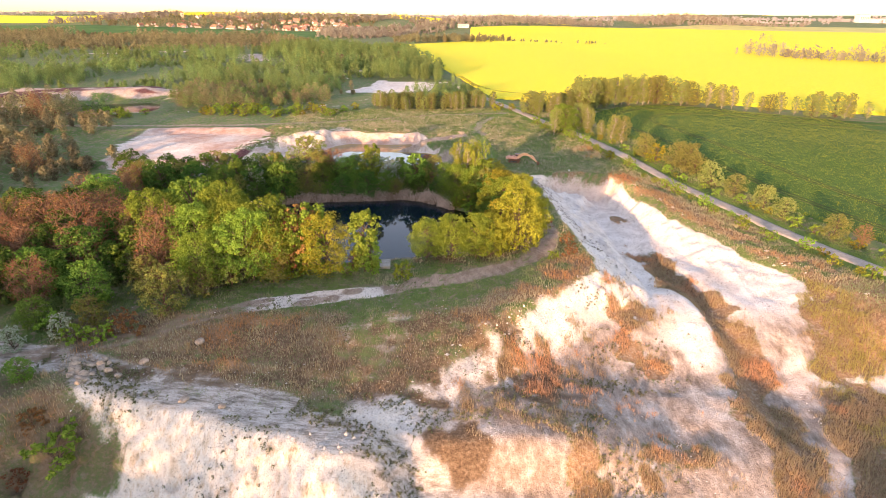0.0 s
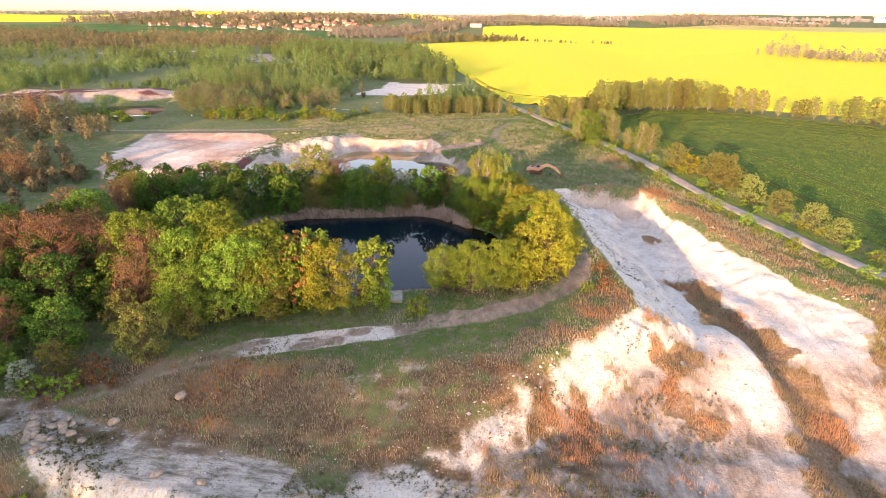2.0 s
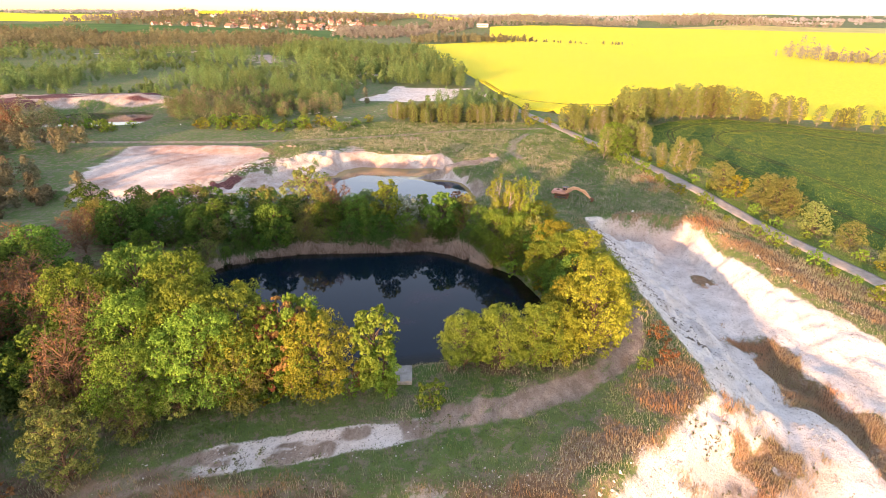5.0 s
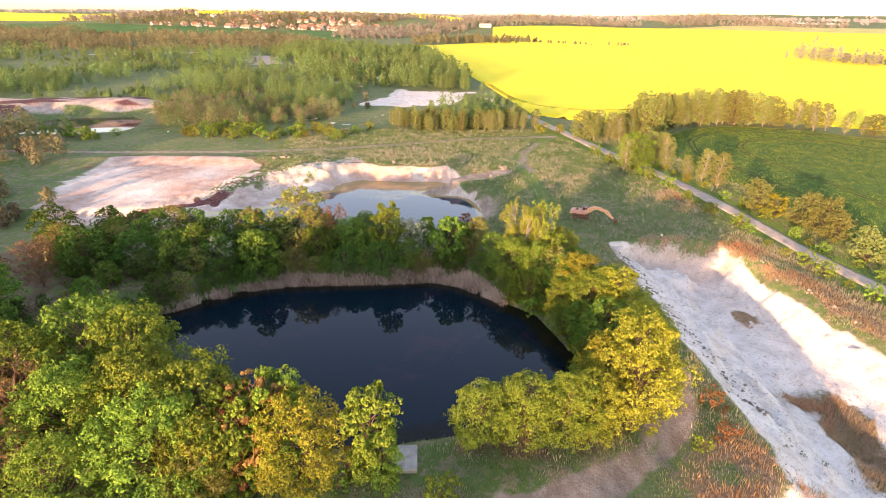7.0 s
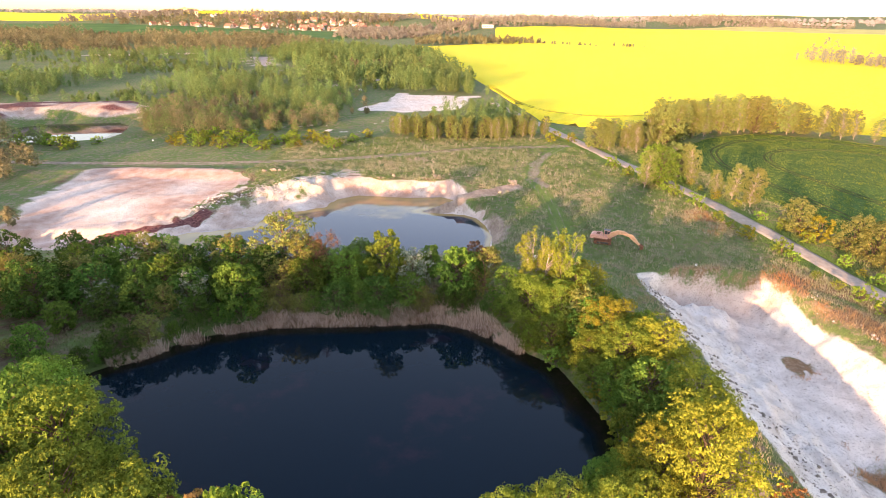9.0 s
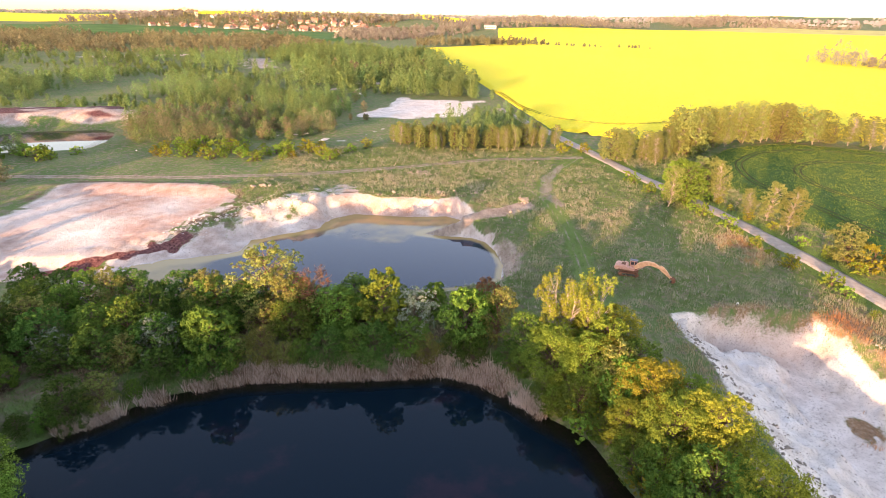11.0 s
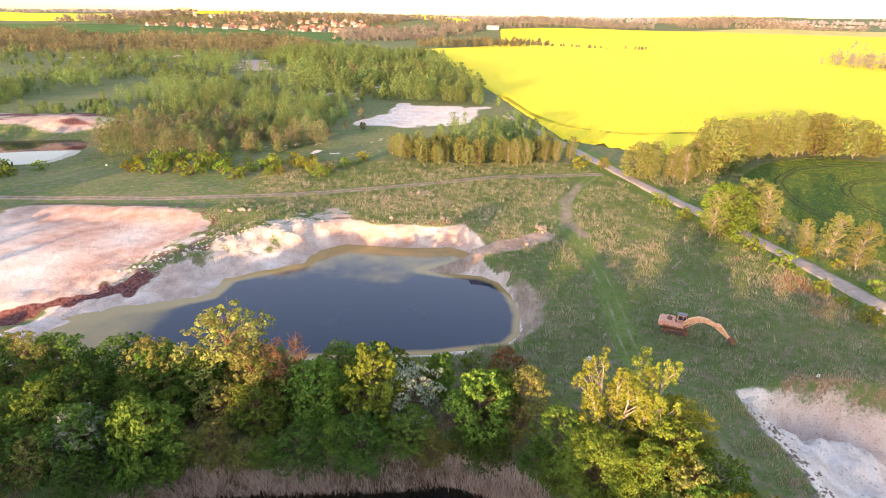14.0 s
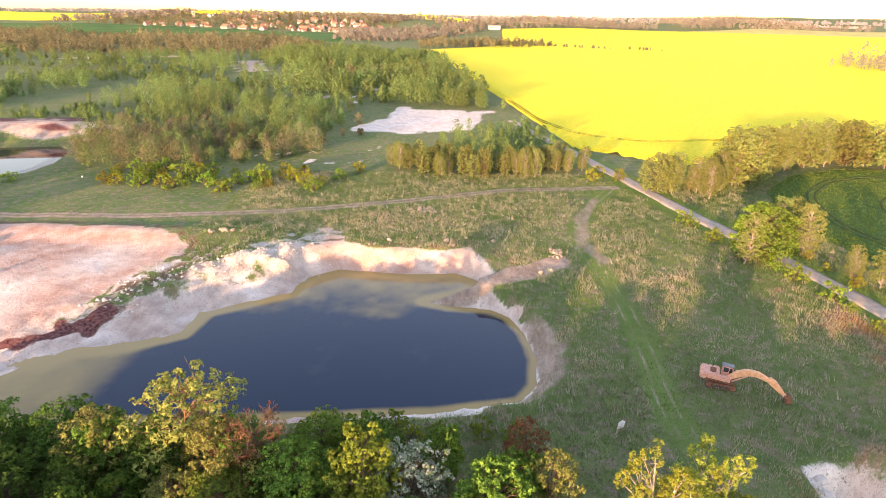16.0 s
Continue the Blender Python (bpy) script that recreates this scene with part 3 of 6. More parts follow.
def water_material(name, deep, shallow, clear, weeds, gloss=0.3, sheen=(0.6, 0.84, 1.0, 1)):
    mat, nd, ln, bsdf = material(name)
    at = nd.new("ShaderNodeAttribute")
    at.attribute_name = "depth"
    n = noise_node(nd, ln, 0.16, 4)
    d = math_node(nd, ln, 'ADD', at.outputs["Fac"], math_node(nd, ln, 'MULTIPLY', math_node(nd, ln, 'SUBTRACT', n, 0.5), 0.35))
    f = step_node(nd, ln, d, 0.1, 0.75)
    weed = noise_node(nd, ln, 0.11, 5, 0.6)
    deep_tone = mix_node(nd, ln, step_node(nd, ln, weed, 0.56, 0.72), deep, weeds)
    ln.new(mix_node(nd, ln, f, shallow, deep_tone), bsdf.inputs["Base Color"])
    al = nd.new("ShaderNodeMapRange")
    ln.new(f, al.inputs[0])
    al.inputs[3].default_value, al.inputs[4].default_value = clear, 1.0
    ln.new(al.outputs[0], bsdf.inputs["Alpha"])
    bsdf.inputs["Roughness"].default_value = 0.02
    bsdf.inputs["Specular IOR Level"].default_value = gloss
    bsdf.inputs["Specular Tint"].default_value = sheen
    bsdf.inputs["IOR"].default_value = 1.33
    rip = noise_node(nd, ln, 1.3, 3)
    bump_node(nd, ln, bsdf, rip, 0.025, 0.1)
    return mat


GROUND = ground_material()
ASPHALT = plain_material("worn_asphalt", (0.29, 0.25, 0.215), (0.41, 0.36, 0.31), 0.9, 0.95, 0.3, 0.03)
BARK = plain_material("bark", (0.07, 0.05, 0.035), (0.17, 0.125, 0.09), 3, 0.95, 0.6, 0.05)
PALE_BARK = plain_material("pale_bark", (0.16, 0.13, 0.10), (0.42, 0.38, 0.32), 2, 0.9, 0.3, 0.03)
TWIG = plain_material("reddish_twigs", (0.12, 0.07, 0.042), (0.26, 0.16, 0.10), 2, 0.95, 0.3, 0.03)
STONE = plain_material("limestone", (0.22, 0.17, 0.13), (0.44, 0.36, 0.29), 2.5, 0.95, 0.7, 0.08)
LEAF = {
    "lime": leaf_material("lime_leaves", (0.078, 0.138, 0.020), (0.22, 0.325, 0.052), 0.18),
    "gold": leaf_material("golden_leaves", (0.13, 0.14, 0.018), (0.30, 0.30, 0.042), 0.2),
    "yellow": leaf_material("yellow_leaves", (0.18, 0.24, 0.032), (0.33, 0.41, 0.075), 0.3),
    "green": leaf_material("green_leaves", (0.050, 0.110, 0.020), (0.165, 0.275, 0.048), 0.2),
    "dark": leaf_material("dark_leaves", (0.024, 0.058, 0.012), (0.11, 0.195, 0.040), 0.2),
    "red": leaf_material("reddish_leaves", (0.14, 0.068, 0.032), (0.33, 0.17, 0.075)),
    "olive": leaf_material("olive_leaves", (0.13, 0.15, 0.036), (0.30, 0.31, 0.09)),
    "birch": leaf_material("birch_leaves", (0.125, 0.16, 0.045), (0.28, 0.31, 0.105)),
    "bloom": leaf_material("white_blossom", (0.09, 0.16, 0.05), (0.46, 0.48, 0.41), 0.25),
}
WOOD = leaf_material("woodland_leaves", (0.10, 0.165, 0.058), (0.205, 0.275, 0.098), 0.4, tint=True)
# Darker copy of WOOD: shade inside the west wood put into the leaf colour.
WOOD_SHADE_TONE = leaf_material("shade_toned_woodland", (0.045, 0.08, 0.024), (0.115, 0.165, 0.05), 0.25, tint=True)
WOOD_BROWN = leaf_material("budding_woodland", (0.15, 0.14, 0.075), (0.25, 0.225, 0.13), 0.4, tint=True)
# Distance haze put into the leaf colour as an even pale grey.
WOOD_HAZE_TINT = leaf_material("haze_tinted_woodland", (0.36, 0.34, 0.33), (0.42, 0.40, 0.39), 0.4, tint=True)
WEED = leaf_material("weed_leaves", (0.08, 0.09, 0.04), (0.22, 0.22, 0.12), 0.25, tint=True)
# Brown bud, paled and flattened: the hills' haze is part of this colour.
WOOD_FAR_HAZE = leaf_material("haze_paled_woodland", (0.23, 0.205, 0.16), (0.31, 0.275, 0.225), 0.4, tint=True)


# ---- ground ----
def spread(lo, hi, step, first, last, grow=1.13):
    core = list(np.arange(lo, hi + step / 2, step))
    out, d = [], step
    while core[-1] + sum(out) + d * grow < last:
        d *= grow
        out.append(d)
    up = list(core[-1] + np.cumsum(out)) + [last]
    out, d = [], step
    while core[0] - sum(out) - d * grow > first:
        d *= grow
        out.append(d)
    down = [first] + list(core[0] - np.cumsum(out))[::-1]
    return np.array(down + core + up)


def build_ground():
    xs, ys = spread(-78, 92, 0.6, -4200, 4200, 1.1), spread(40, 254, 0.66, -400, 4700, 1.06)
    gx, gy = np.meshgrid(xs, ys)
    x, y = gx.ravel(), gy.ravel()
    z = height(x, y)
    i, j = np.meshgrid(np.arange(len(ys) - 1), np.arange(len(xs) - 1), indexing="ij")
    a = (i * len(xs) + j).ravel()
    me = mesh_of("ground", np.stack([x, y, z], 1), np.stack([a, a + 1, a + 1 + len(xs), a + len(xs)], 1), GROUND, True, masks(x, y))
    return tagged(new("ground", me), "quarry ground of chalk, dirt and dry grass", "ground", kind="structure")


def drape(name, ring, step, lift, mat, label, category, bumps=0.0, skirt=True):
    """A sheet over the ground inside an outline, raised by lift, with a skirt down to the ground."""
    r = np.array(ring)
    lo, hi = r.min(0) - step, r.max(0) + step
    xs, ys = np.arange(lo[0], hi[0], step), np.arange(lo[1], hi[1], step)
    gx, gy = np.meshgrid(xs, ys)
    d = inside_distance(gx, gy, ring)
    keep = d > -step * 1.1
    x, y, dd = gx[keep], gy[keep], d[keep]
    e = 0.5
    gxn = (inside_distance(x + e, y, ring) - inside_distance(x - e, y, ring)) / (2 * e)
    gyn = (inside_distance(x, y + e, ring) - inside_distance(x, y - e, ring)) / (2 * e)
    out = np.where(dd < 0, -dd, 0)
    x, y = x + gxn * out, y + gyn * out
    rise = lift * ss(-step * 0.3, step * 0.45, dd) + bumps * (fbm(x, y, 3.0, 3, 7) - 0.5) * ss(0, step, dd)
    z = height(x, y) + rise - (dd <= 0) * 0.1
    idx = np.full(gx.shape, -1)
    idx[keep] = np.arange(keep.sum())
    q = np.stack([idx[:-1, :-1], idx[:-1, 1:], idx[1:, 1:], idx[1:, :-1]], -1).reshape(-1, 4)
    q = q[(q >= 0).all(1)]
    me = mesh_of(name, np.stack([x, y, z], 1), q, mat, True)
    return tagged(new(name, me), label, category, kind="structure")


def ribbon(name, line, width, lift, mat, label, category):
    pts = np.array(line, float)
    seg = np.hypot(*np.diff(pts, axis=0).T)
    s = np.concatenate([[0], np.cumsum(seg)])
    t = np.arange(0, s[-1], 1.5)
    px, py = np.interp(t, s, pts[:, 0]), np.interp(t, s, pts[:, 1])
    k = np.ones(9) / 9
    px, py = np.convolve(np.pad(px, 4, "edge"), k, "valid"), np.convolve(np.pad(py, 4, "edge"), k, "valid")
    wx, wy = np.gradient(px), np.gradient(py)
    n = np.hypot(wx, wy)
    nx, ny = wy / n, -wx / n
    across = np.array([-0.5, -0.46, -0.25, 0, 0.25, 0.46, 0.5])
    drop = np.array([-0.35, 0, 0.03, 0.05, 0.03, 0, -0.35])
    zc = np.convolve(np.pad(height(px, py), 6, "edge"), np.ones(13) / 13, "valid")
    edge = 1 + 0.16 * (vnoise(t, t * 0, 5, 3) - 0.5)
    x = px[:, None] + nx[:, None] * across * width * edge[:, None]
    y = py[:, None] + ny[:, None] * across * width * edge[:, None]
    z = np.maximum(zc[:, None], height(x, y)) + lift + drop
    m = len(across)
    i, j = np.meshgrid(np.arange(len(t) - 1), np.arange(m - 1), indexing="ij")
    a = (i * m + j).ravel()
    me = mesh_of(name, np.stack([x, y, z], -1).reshape(-1, 3), np.stack([a, a + 1, a + 1 + m, a + m], 1), mat, True)
    return tagged(new(name, me), label, category, kind="structure")


def build_water(name, ring, level, mat, label):
    r = np.array(ring)
    lo, hi = r.min(0) - 3, r.max(0) + 3
    xs, ys = np.arange(lo[0], hi[0], 0.8), np.arange(lo[1], hi[1], 0.8)
    gx, gy = np.meshgrid(xs, ys)
    keep = inside_distance(gx, gy, ring) > -2.2
    x, y = gx[keep], gy[keep]
    depth = np.clip((level - height(x, y)) / 2.0, 0, 1)
    idx = np.full(gx.shape, -1)
    idx[keep] = np.arange(keep.sum())
    q = np.stack([idx[:-1, :-1], idx[:-1, 1:], idx[1:, 1:], idx[1:, :-1]], -1).reshape(-1, 4)
    q = q[(q >= 0).all(1)]
    me = mesh_of(name, np.stack([x, y, np.full(len(x), level)], 1), q, mat, True, {"depth": depth})
    return tagged(new(name, me), label, "water", kind="structure")


build_ground()
ribbon("road", ROAD, 4.0, 0.10, ASPHALT, "narrow grey asphalt farm road", "road")
RAPE_MAT = plain_material("rape_in_bloom", (0.70, 0.56, 0.03), (0.86, 0.74, 0.06), 0.9, 0.9, 0.9, 0.7)
WHEAT_MAT = plain_material("young_wheat", (0.036, 0.09, 0.02), (0.066, 0.135, 0.028), 0.8, 0.85, 1.0, 0.6)
drape("rape_field", RAPE, 4.0, 1.2, RAPE_MAT, "bright yellow field of flowering rape", "field", 0.3)
drape("wheat_field", WHEAT, 2.0, 0.35, WHEAT_MAT, "dark green field of young wheat", "field", 0.1)
SOIL = plain_material("tramline_soil", (0.035, 0.06, 0.02), (0.07, 0.085, 0.035), 1.0, 0.95, 0.4, 0.05)
STALK = plain_material("trodden_rape", (0.16, 0.16, 0.03), (0.34, 0.30, 0.03), 1.0, 0.95, 0.4, 0.05)
FIELD_EDGE = [(116, 74), (100, 108), (86, 142), (74, 172), (66, 200), (60, 222), (62, 236), (66, 250), (80, 266), (97, 275), (116, 278), (138, 274), (200, 252)]


def inset(line, by):
    """A polyline moved to the right of its way."""
    p = np.array(line, float)
    w = np.gradient(p, axis=0)
    w /= np.linalg.norm(w, axis=1, keepdims=True)
    return [tuple(q) for q in p + by * np.stack([w[:, 1], -w[:, 0]], 1)]


for by in (8.2, 9.8, 23.2, 24.8):
    ribbon("tramline", inset(FIELD_EDGE, by), 0.55, 0.42, SOIL, "dark tramline through the young wheat", "tramline")
for by in (0.0, 1.7):
    ribbon("tramline", inset([(12, 400), (20, 345), (31, 316), (48, 304), (84, 310)], by), 0.34, 1.3, STALK, "dark tramline through the rape", "tramline")
build_water("pond_water", POND_A, POND_A_Z, water_material("dark_pond", (0.0018, 0.010, 0.018), (0.012, 0.010, 0.006), 0.9, (0.020, 0.013, 0.022)), "dark still pond ringed by trees")
build_water("pond_water", POND_B, POND_B_Z, water_material("blue_pond", (0.006, 0.020, 0.045), (0.37, 0.26, 0.10), 0.9, (0.012, 0.03, 0.05), 0.6, (0.9, 0.96, 1.0, 1)), "blue quarry pond with sandy yellow shallows")
build_water("pond_water", POND_C, POND_C_Z, water_material("far_pond", (0.006, 0.006, 0.008), (0.10, 0.05, 0.04), 0.7, (0.03, 0.02, 0.02), 0.4, (0.95, 0.97, 1.0, 1)), "still pond below reddish banks")


# ---- trees ----
PROFILE = {
    "round": lambda u: np.sqrt(np.clip(1 - (2 * u - 0.9) ** 2 / 1.25, 0.02, 1)),
    "column": lambda u: 0.35 + 0.65 * np.sin(np.pi * np.clip(0.12 + 0.8 * u, 0, 1)),
    "cone": lambda u: np.clip(1.05 - 0.9 * u, 0.1, 1),
    "bush": lambda u: np.sqrt(np.clip(1 - u * u * 0.9, 0.05, 1)),
}


def tree_meshes(seed, tall, radius, crown_from, profile, leaves, leaf_size, clumps, twigs=0, droop=0.0, stems=1, lobe=0.24, shape=(1.2, 1.2, 0.75)):
    """Trunk and limbs, and the crown's leaves, of a tree tall metres high."""
    rng = np.random.default_rng(seed)
    paths, centres, facings = [], [], []
    tops = []
    for s in range(stems):
        lean = rng.normal(0, 0.05 + 0.12 * (stems > 1), 2) * tall
        k = np.linspace(0, 1, 7)
        pts = np.stack([lean[0] * k + 0.02 * tall * np.sin(5 * k + seed), lean[1] * k + 0.02 * tall * np.cos(4 * k + seed), k * tall * 0.86 - 0.3 * (1 - k)], 1)
        r0 = 0.018 * tall + 0.04
        paths.append((pts, r0 * (1 - 0.85 * k)))
        tops.append(pts)
    per = leaves // clumps
    for c in range(clumps):
        u = (c + rng.random()) / clumps
        ang = c * 2.39996 + rng.normal(0, 0.5)
        rad = radius * PROFILE[profile](u) * (0.30 + 0.72 * rng.random() ** 0.5)
        trunk = tops[c % stems]
        zc = tall * (crown_from + (1 - crown_from) * u * 0.95)
        kk = np.clip(zc / (tall * 0.86), 0, 1)
        tx, ty = np.interp(kk, np.linspace(0, 1, 7), trunk[:, 0]), np.interp(kk, np.linspace(0, 1, 7), trunk[:, 1])
        cen = np.array([tx + rad * np.cos(ang), ty + rad * np.sin(ang), zc])
        cr = radius * lobe * (0.75 + 0.7 * rng.random()) * (0.75 + 0.25 * PROFILE[profile](u))
        kb = max(0.12, kk - 0.10 - 0.5 * rad / tall)
        sx, sy, sz = (np.interp(kb, np.linspace(0, 1, 7), trunk[:, i]) for i in range(3))
        mid = np.array([(sx + cen[0]) / 2, (sy + cen[1]) / 2, sz * 0.35 + cen[2] * 0.65])
        paths.append((np.array([[sx, sy, sz], mid, cen]), np.array([0.006 * tall + 0.012, 0.004 * tall + 0.01, 0.012])))
        for _ in range(twigs):
            way = rng.normal(size=3) + [0, 0, 0.6]
            way = way / np.linalg.norm(way) * cr * (0.9 + 0.7 * rng.random())
            paths.append((np.array([cen - way * 0.2, cen + way * 0.5 + rng.normal(0, 0.06, 3), cen + way]), np.array([0.032, 0.022, 0.010])))
        # leaf tufts on the upper and outer side of the clump, each a small dome of leaves
        tufts = max(3, per // 13)
        out = rng.normal(size=(tufts, 3)) + np.array([0.55 * np.cos(ang), 0.55 * np.sin(ang), 0.45])
        out /= np.linalg.norm(out, axis=1, keepdims=True)
        seat = cen + out * cr * (0.55 + 0.55 * rng.random((tufts, 1))) * np.array(shape)
        own = rng.integers(tufts, size=per)
        way = rng.normal(size=(per, 3)) + 0.9 * out[own] + np.array([0, 0, 0.5])
        way /= np.linalg.norm(way, axis=1, keepdims=True)
        reach = cr * 0.46 * (0.6 + 0.5 * rng.random((tufts, 1)))[own]
        centres.append(seat[own] + way * reach * (0.8 + 0.3 * rng.random((per, 1))) * np.array([1, 1, 0.75]))
        turned = way + 0.38 * rng.normal(size=(per, 3))
        facings.append(turned / np.linalg.norm(turned, axis=1, keepdims=True))
    centres = np.concatenate(centres)
    centres[:, 2] = np.maximum(centres[:, 2], 0.1)
    return tubes(paths, 3), leaf_quads(centres, leaf_size, rng, droop, np.concatenate(facings))


MODELS = {}


def model(key, seed, tall, radius, crown_from, profile, leaves, leaf_size, clumps, leaf, bark, label, category="tree", twigs=0, droop=0.0, stems=1, lobe=0.24, shape=(1.2, 1.2, 0.75)):
    """One tree as a thing of trunk and crown, kept as the pattern for its copies."""
    wood, crown = tree_meshes(seed, tall, radius, crown_from, profile, leaves, leaf_size, clumps, twigs, droop, stems, lobe, shape)
    MODELS.setdefault(key, []).append((mesh_of("trunk", *wood, bark, True), mesh_of("crown", *crown, LEAF[leaf]), tall, label, category))


def plant(key, x, y, tall, turn=None, group="", wide=1.0):
    """Stands a tree of that kind on the ground, tall metres high."""
    i = int(RNG.integers(len(MODELS[key])))
    trunk, crown, own, label, category = MODELS[key][i]
    s = tall / own
    name = "bush" if category == "bush" else "tree"
    top = new(name)
    turn = RNG.random() * 360 if turn is None else turn
    top.matrix_basis = pose(x, y, float(height(np.array([x]), np.array([y]))[0]) - 0.05, 0, 0, turn) @ Matrix.Diagonal((s * wide, s * wide, s, 1))
    part("stem" if category == "bush" else "trunk", trunk, top)
    part("crown", crown, top)
    return tagged(top, label, category, group)


for s in range(3):
    model("maple", 10 + s, 11, 4.4, 0.16, "round", 19000, 0.21, 84, "lime", BARK, "broadleaf tree in bright yellow-green spring leaf")
    model("gold", 20 + s, 10, 3.8, 0.08, "round", 18000, 0.19, 96, "gold", BARK, "rounded tree in golden young leaf")
    model("green", 30 + s, 9, 3.6, 0.06, "round", 9500, 0.25, 70, "green", BARK, "full broadleaf tree in fresh green leaf")
    model("dark", 40 + s, 8, 3.7, 0.04, "bush", 7500, 0.26, 64, "dark", BARK, "dense shady tree in dark green leaf")
    model("bare", 50 + s, 10, 3.6, 0.2, "column", 900, 0.22, 74, "red", TWIG, "budding tree with bare reddish twigs", twigs=9)
    model("olive", 60 + s, 8, 3.0, 0.10, "round", 6500, 0.22, 60, "olive", TWIG, "thinly leaved tree with olive-brown buds", twigs=2)
    model("slim", 70 + s, 10, 2.4, 0.06, "column", 9500, 0.27, 60, "lime", BARK, "slender tree in light green leaf")
    model("birch", 90 + s, 11, 2.4, 0.12, "column", 8500, 0.21, 90, "birch", PALE_BARK, "birch with pale trunk and hanging olive leaf", droop=0.6)
    model("roadtree", 160 + s, 6, 2.6, 0.08, "round", 6500, 0.19, 64, "birch", BARK, "small roadside tree in yellow-olive leaf")
    model("sapling", 170 + s, 7, 1.5, 0.05, "column", 3000, 0.26, 50, "birch", BARK, "young birch in light green leaf")
    model("bush", 100 + s, 2.6, 1.6, 0.05, "bush", 1100, 0.28, 26, "lime", BARK, "low bush in bright green leaf", "bush", stems=3)
    model("goldbush", 110 + s, 2.6, 1.6, 0.05, "bush", 1100, 0.26, 26, "gold", BARK, "low bush in golden leaf", "bush", stems=3)
    model("red", 130 + s, 8, 2.6, 0.15, "round", 2600, 0.30, 56, "red", TWIG, "small tree in reddish young leaf", twigs=3)
    model("redbush", 140 + s, 2.4, 1.5, 0.05, "bush", 1000, 0.24, 24, "red", TWIG, "low bush with reddish-brown twigs and leaf", "bush", stems=3)
    model("willow", 150 + s, 7, 2.5, 0.04, "round", 6500, 0.30, 60, "green", BARK, "grey-green willow with drooping sprays", droop=1.2)
for s in range(2):
    model("poplar", 80 + s, 13, 2.3, 0.05, "column", 27000, 0.16, 130, "yellow", PALE_BARK, "tall poplar with pale bare top stems and golden leaves", twigs=2, stems=5, lobe=0.24, shape=(0.7, 0.7, 2.6))
model("bloom", 120, 5, 2.2, 0.06, "bush", 6000, 0.17, 56, "bloom", BARK, "hawthorn bush dotted with white blossom", "bush", stems=2)


def scatter(ring, gap, seed, keep=None, loose=0.45):
    """Places inside an outline, about gap metres apart."""
    rng = np.random.default_rng(seed)
    r = np.array(ring, float)
    lo, hi = r.min(0), r.max(0)
    xs, ys = np.arange(lo[0], hi[0], gap), np.arange(lo[1], hi[1], gap)
    gx, gy = np.meshgrid(xs, ys)
    x = (gx + rng.uniform(-loose, loose, gx.shape) * gap + (np.arange(len(ys)) % 2)[:, None] * gap / 2).ravel()
    y = (gy + rng.uniform(-loose, loose, gy.shape) * gap).ravel()
    ok = inside_distance(x, y, ring) > 0
    if keep is not None:
        ok &= keep(x, y)
    return x[ok], y[ok]


def plant_mix(ring, gap, seed, kinds, lo, hi, group):
    """Plants an outline with a mix of kinds: (kind, share)."""
    rng = np.random.default_rng(seed)
    names, shares = [k for k, _ in kinds], np.array([v for _, v in kinds], float)
    for x, y in zip(*scatter(ring, gap, seed)):
        plant(str(rng.choice(names, p=shares / shares.sum())), float(x), float(y), float(rng.uniform(lo, hi)), group=group, wide=float(rng.uniform(0.9, 1.15)))


# near shore of the tree-ringed pond
for key, x, y, tall in (("maple", -43, 92, 11.5), ("maple", -36.5, 94, 12.5), ("green", -48, 102, 13), ("maple", -53, 97, 12), ("bare", -48, 86, 10), ("maple", -41, 101, 12.5), ("bare", -49, 92, 11), ("olive", -42.5, 76, 8), ("olive", -39, 82, 6), ("maple", -31, 91, 10),
                        ("red", -27.5, 91, 8.5), ("gold", -30, 89, 7), ("maple", -33, 88, 9.5), ("olive", -36, 86, 8), ("slim", -26, 90, 9), ("red", -25, 92, 9), ("gold", -20.5, 90.5, 8.5), ("maple", -40, 84, 9.5), ("olive", -29, 87, 6), ("slim", -23, 91, 9.5), ("slim", -14, 91, 9.5), ("slim", -12.5, 90.5, 6), ("maple", -3, 96, 7.5), ("maple", 2, 97, 8),
                        ("green", -1, 99, 6), ("maple", 6, 97, 8), ("gold", 9, 98, 8), ("gold", 14.5, 101, 12.5), ("gold", 11, 103, 9)):
    plant(key, x, y, tall * (1.38 if -34 < x < -18 else 1.28 if -18 <= x < -10 else 1.1), group="trees round the pond", wide=0.86)
for key, x, y, tall in (("bush", -7, 89, 3), ("bush", -17, 90.5, 2), ("bush", -20, 91, 2), ("goldbush", -26, 89.5, 2.5), ("red", -16, 92, 3.5), ("bush", 21, 97, 1.6), ("redbush", 24, 99, 2), ("redbush", 25, 104, 2.2)):
    plant(key, x, y, tall, group="bushes by the track")
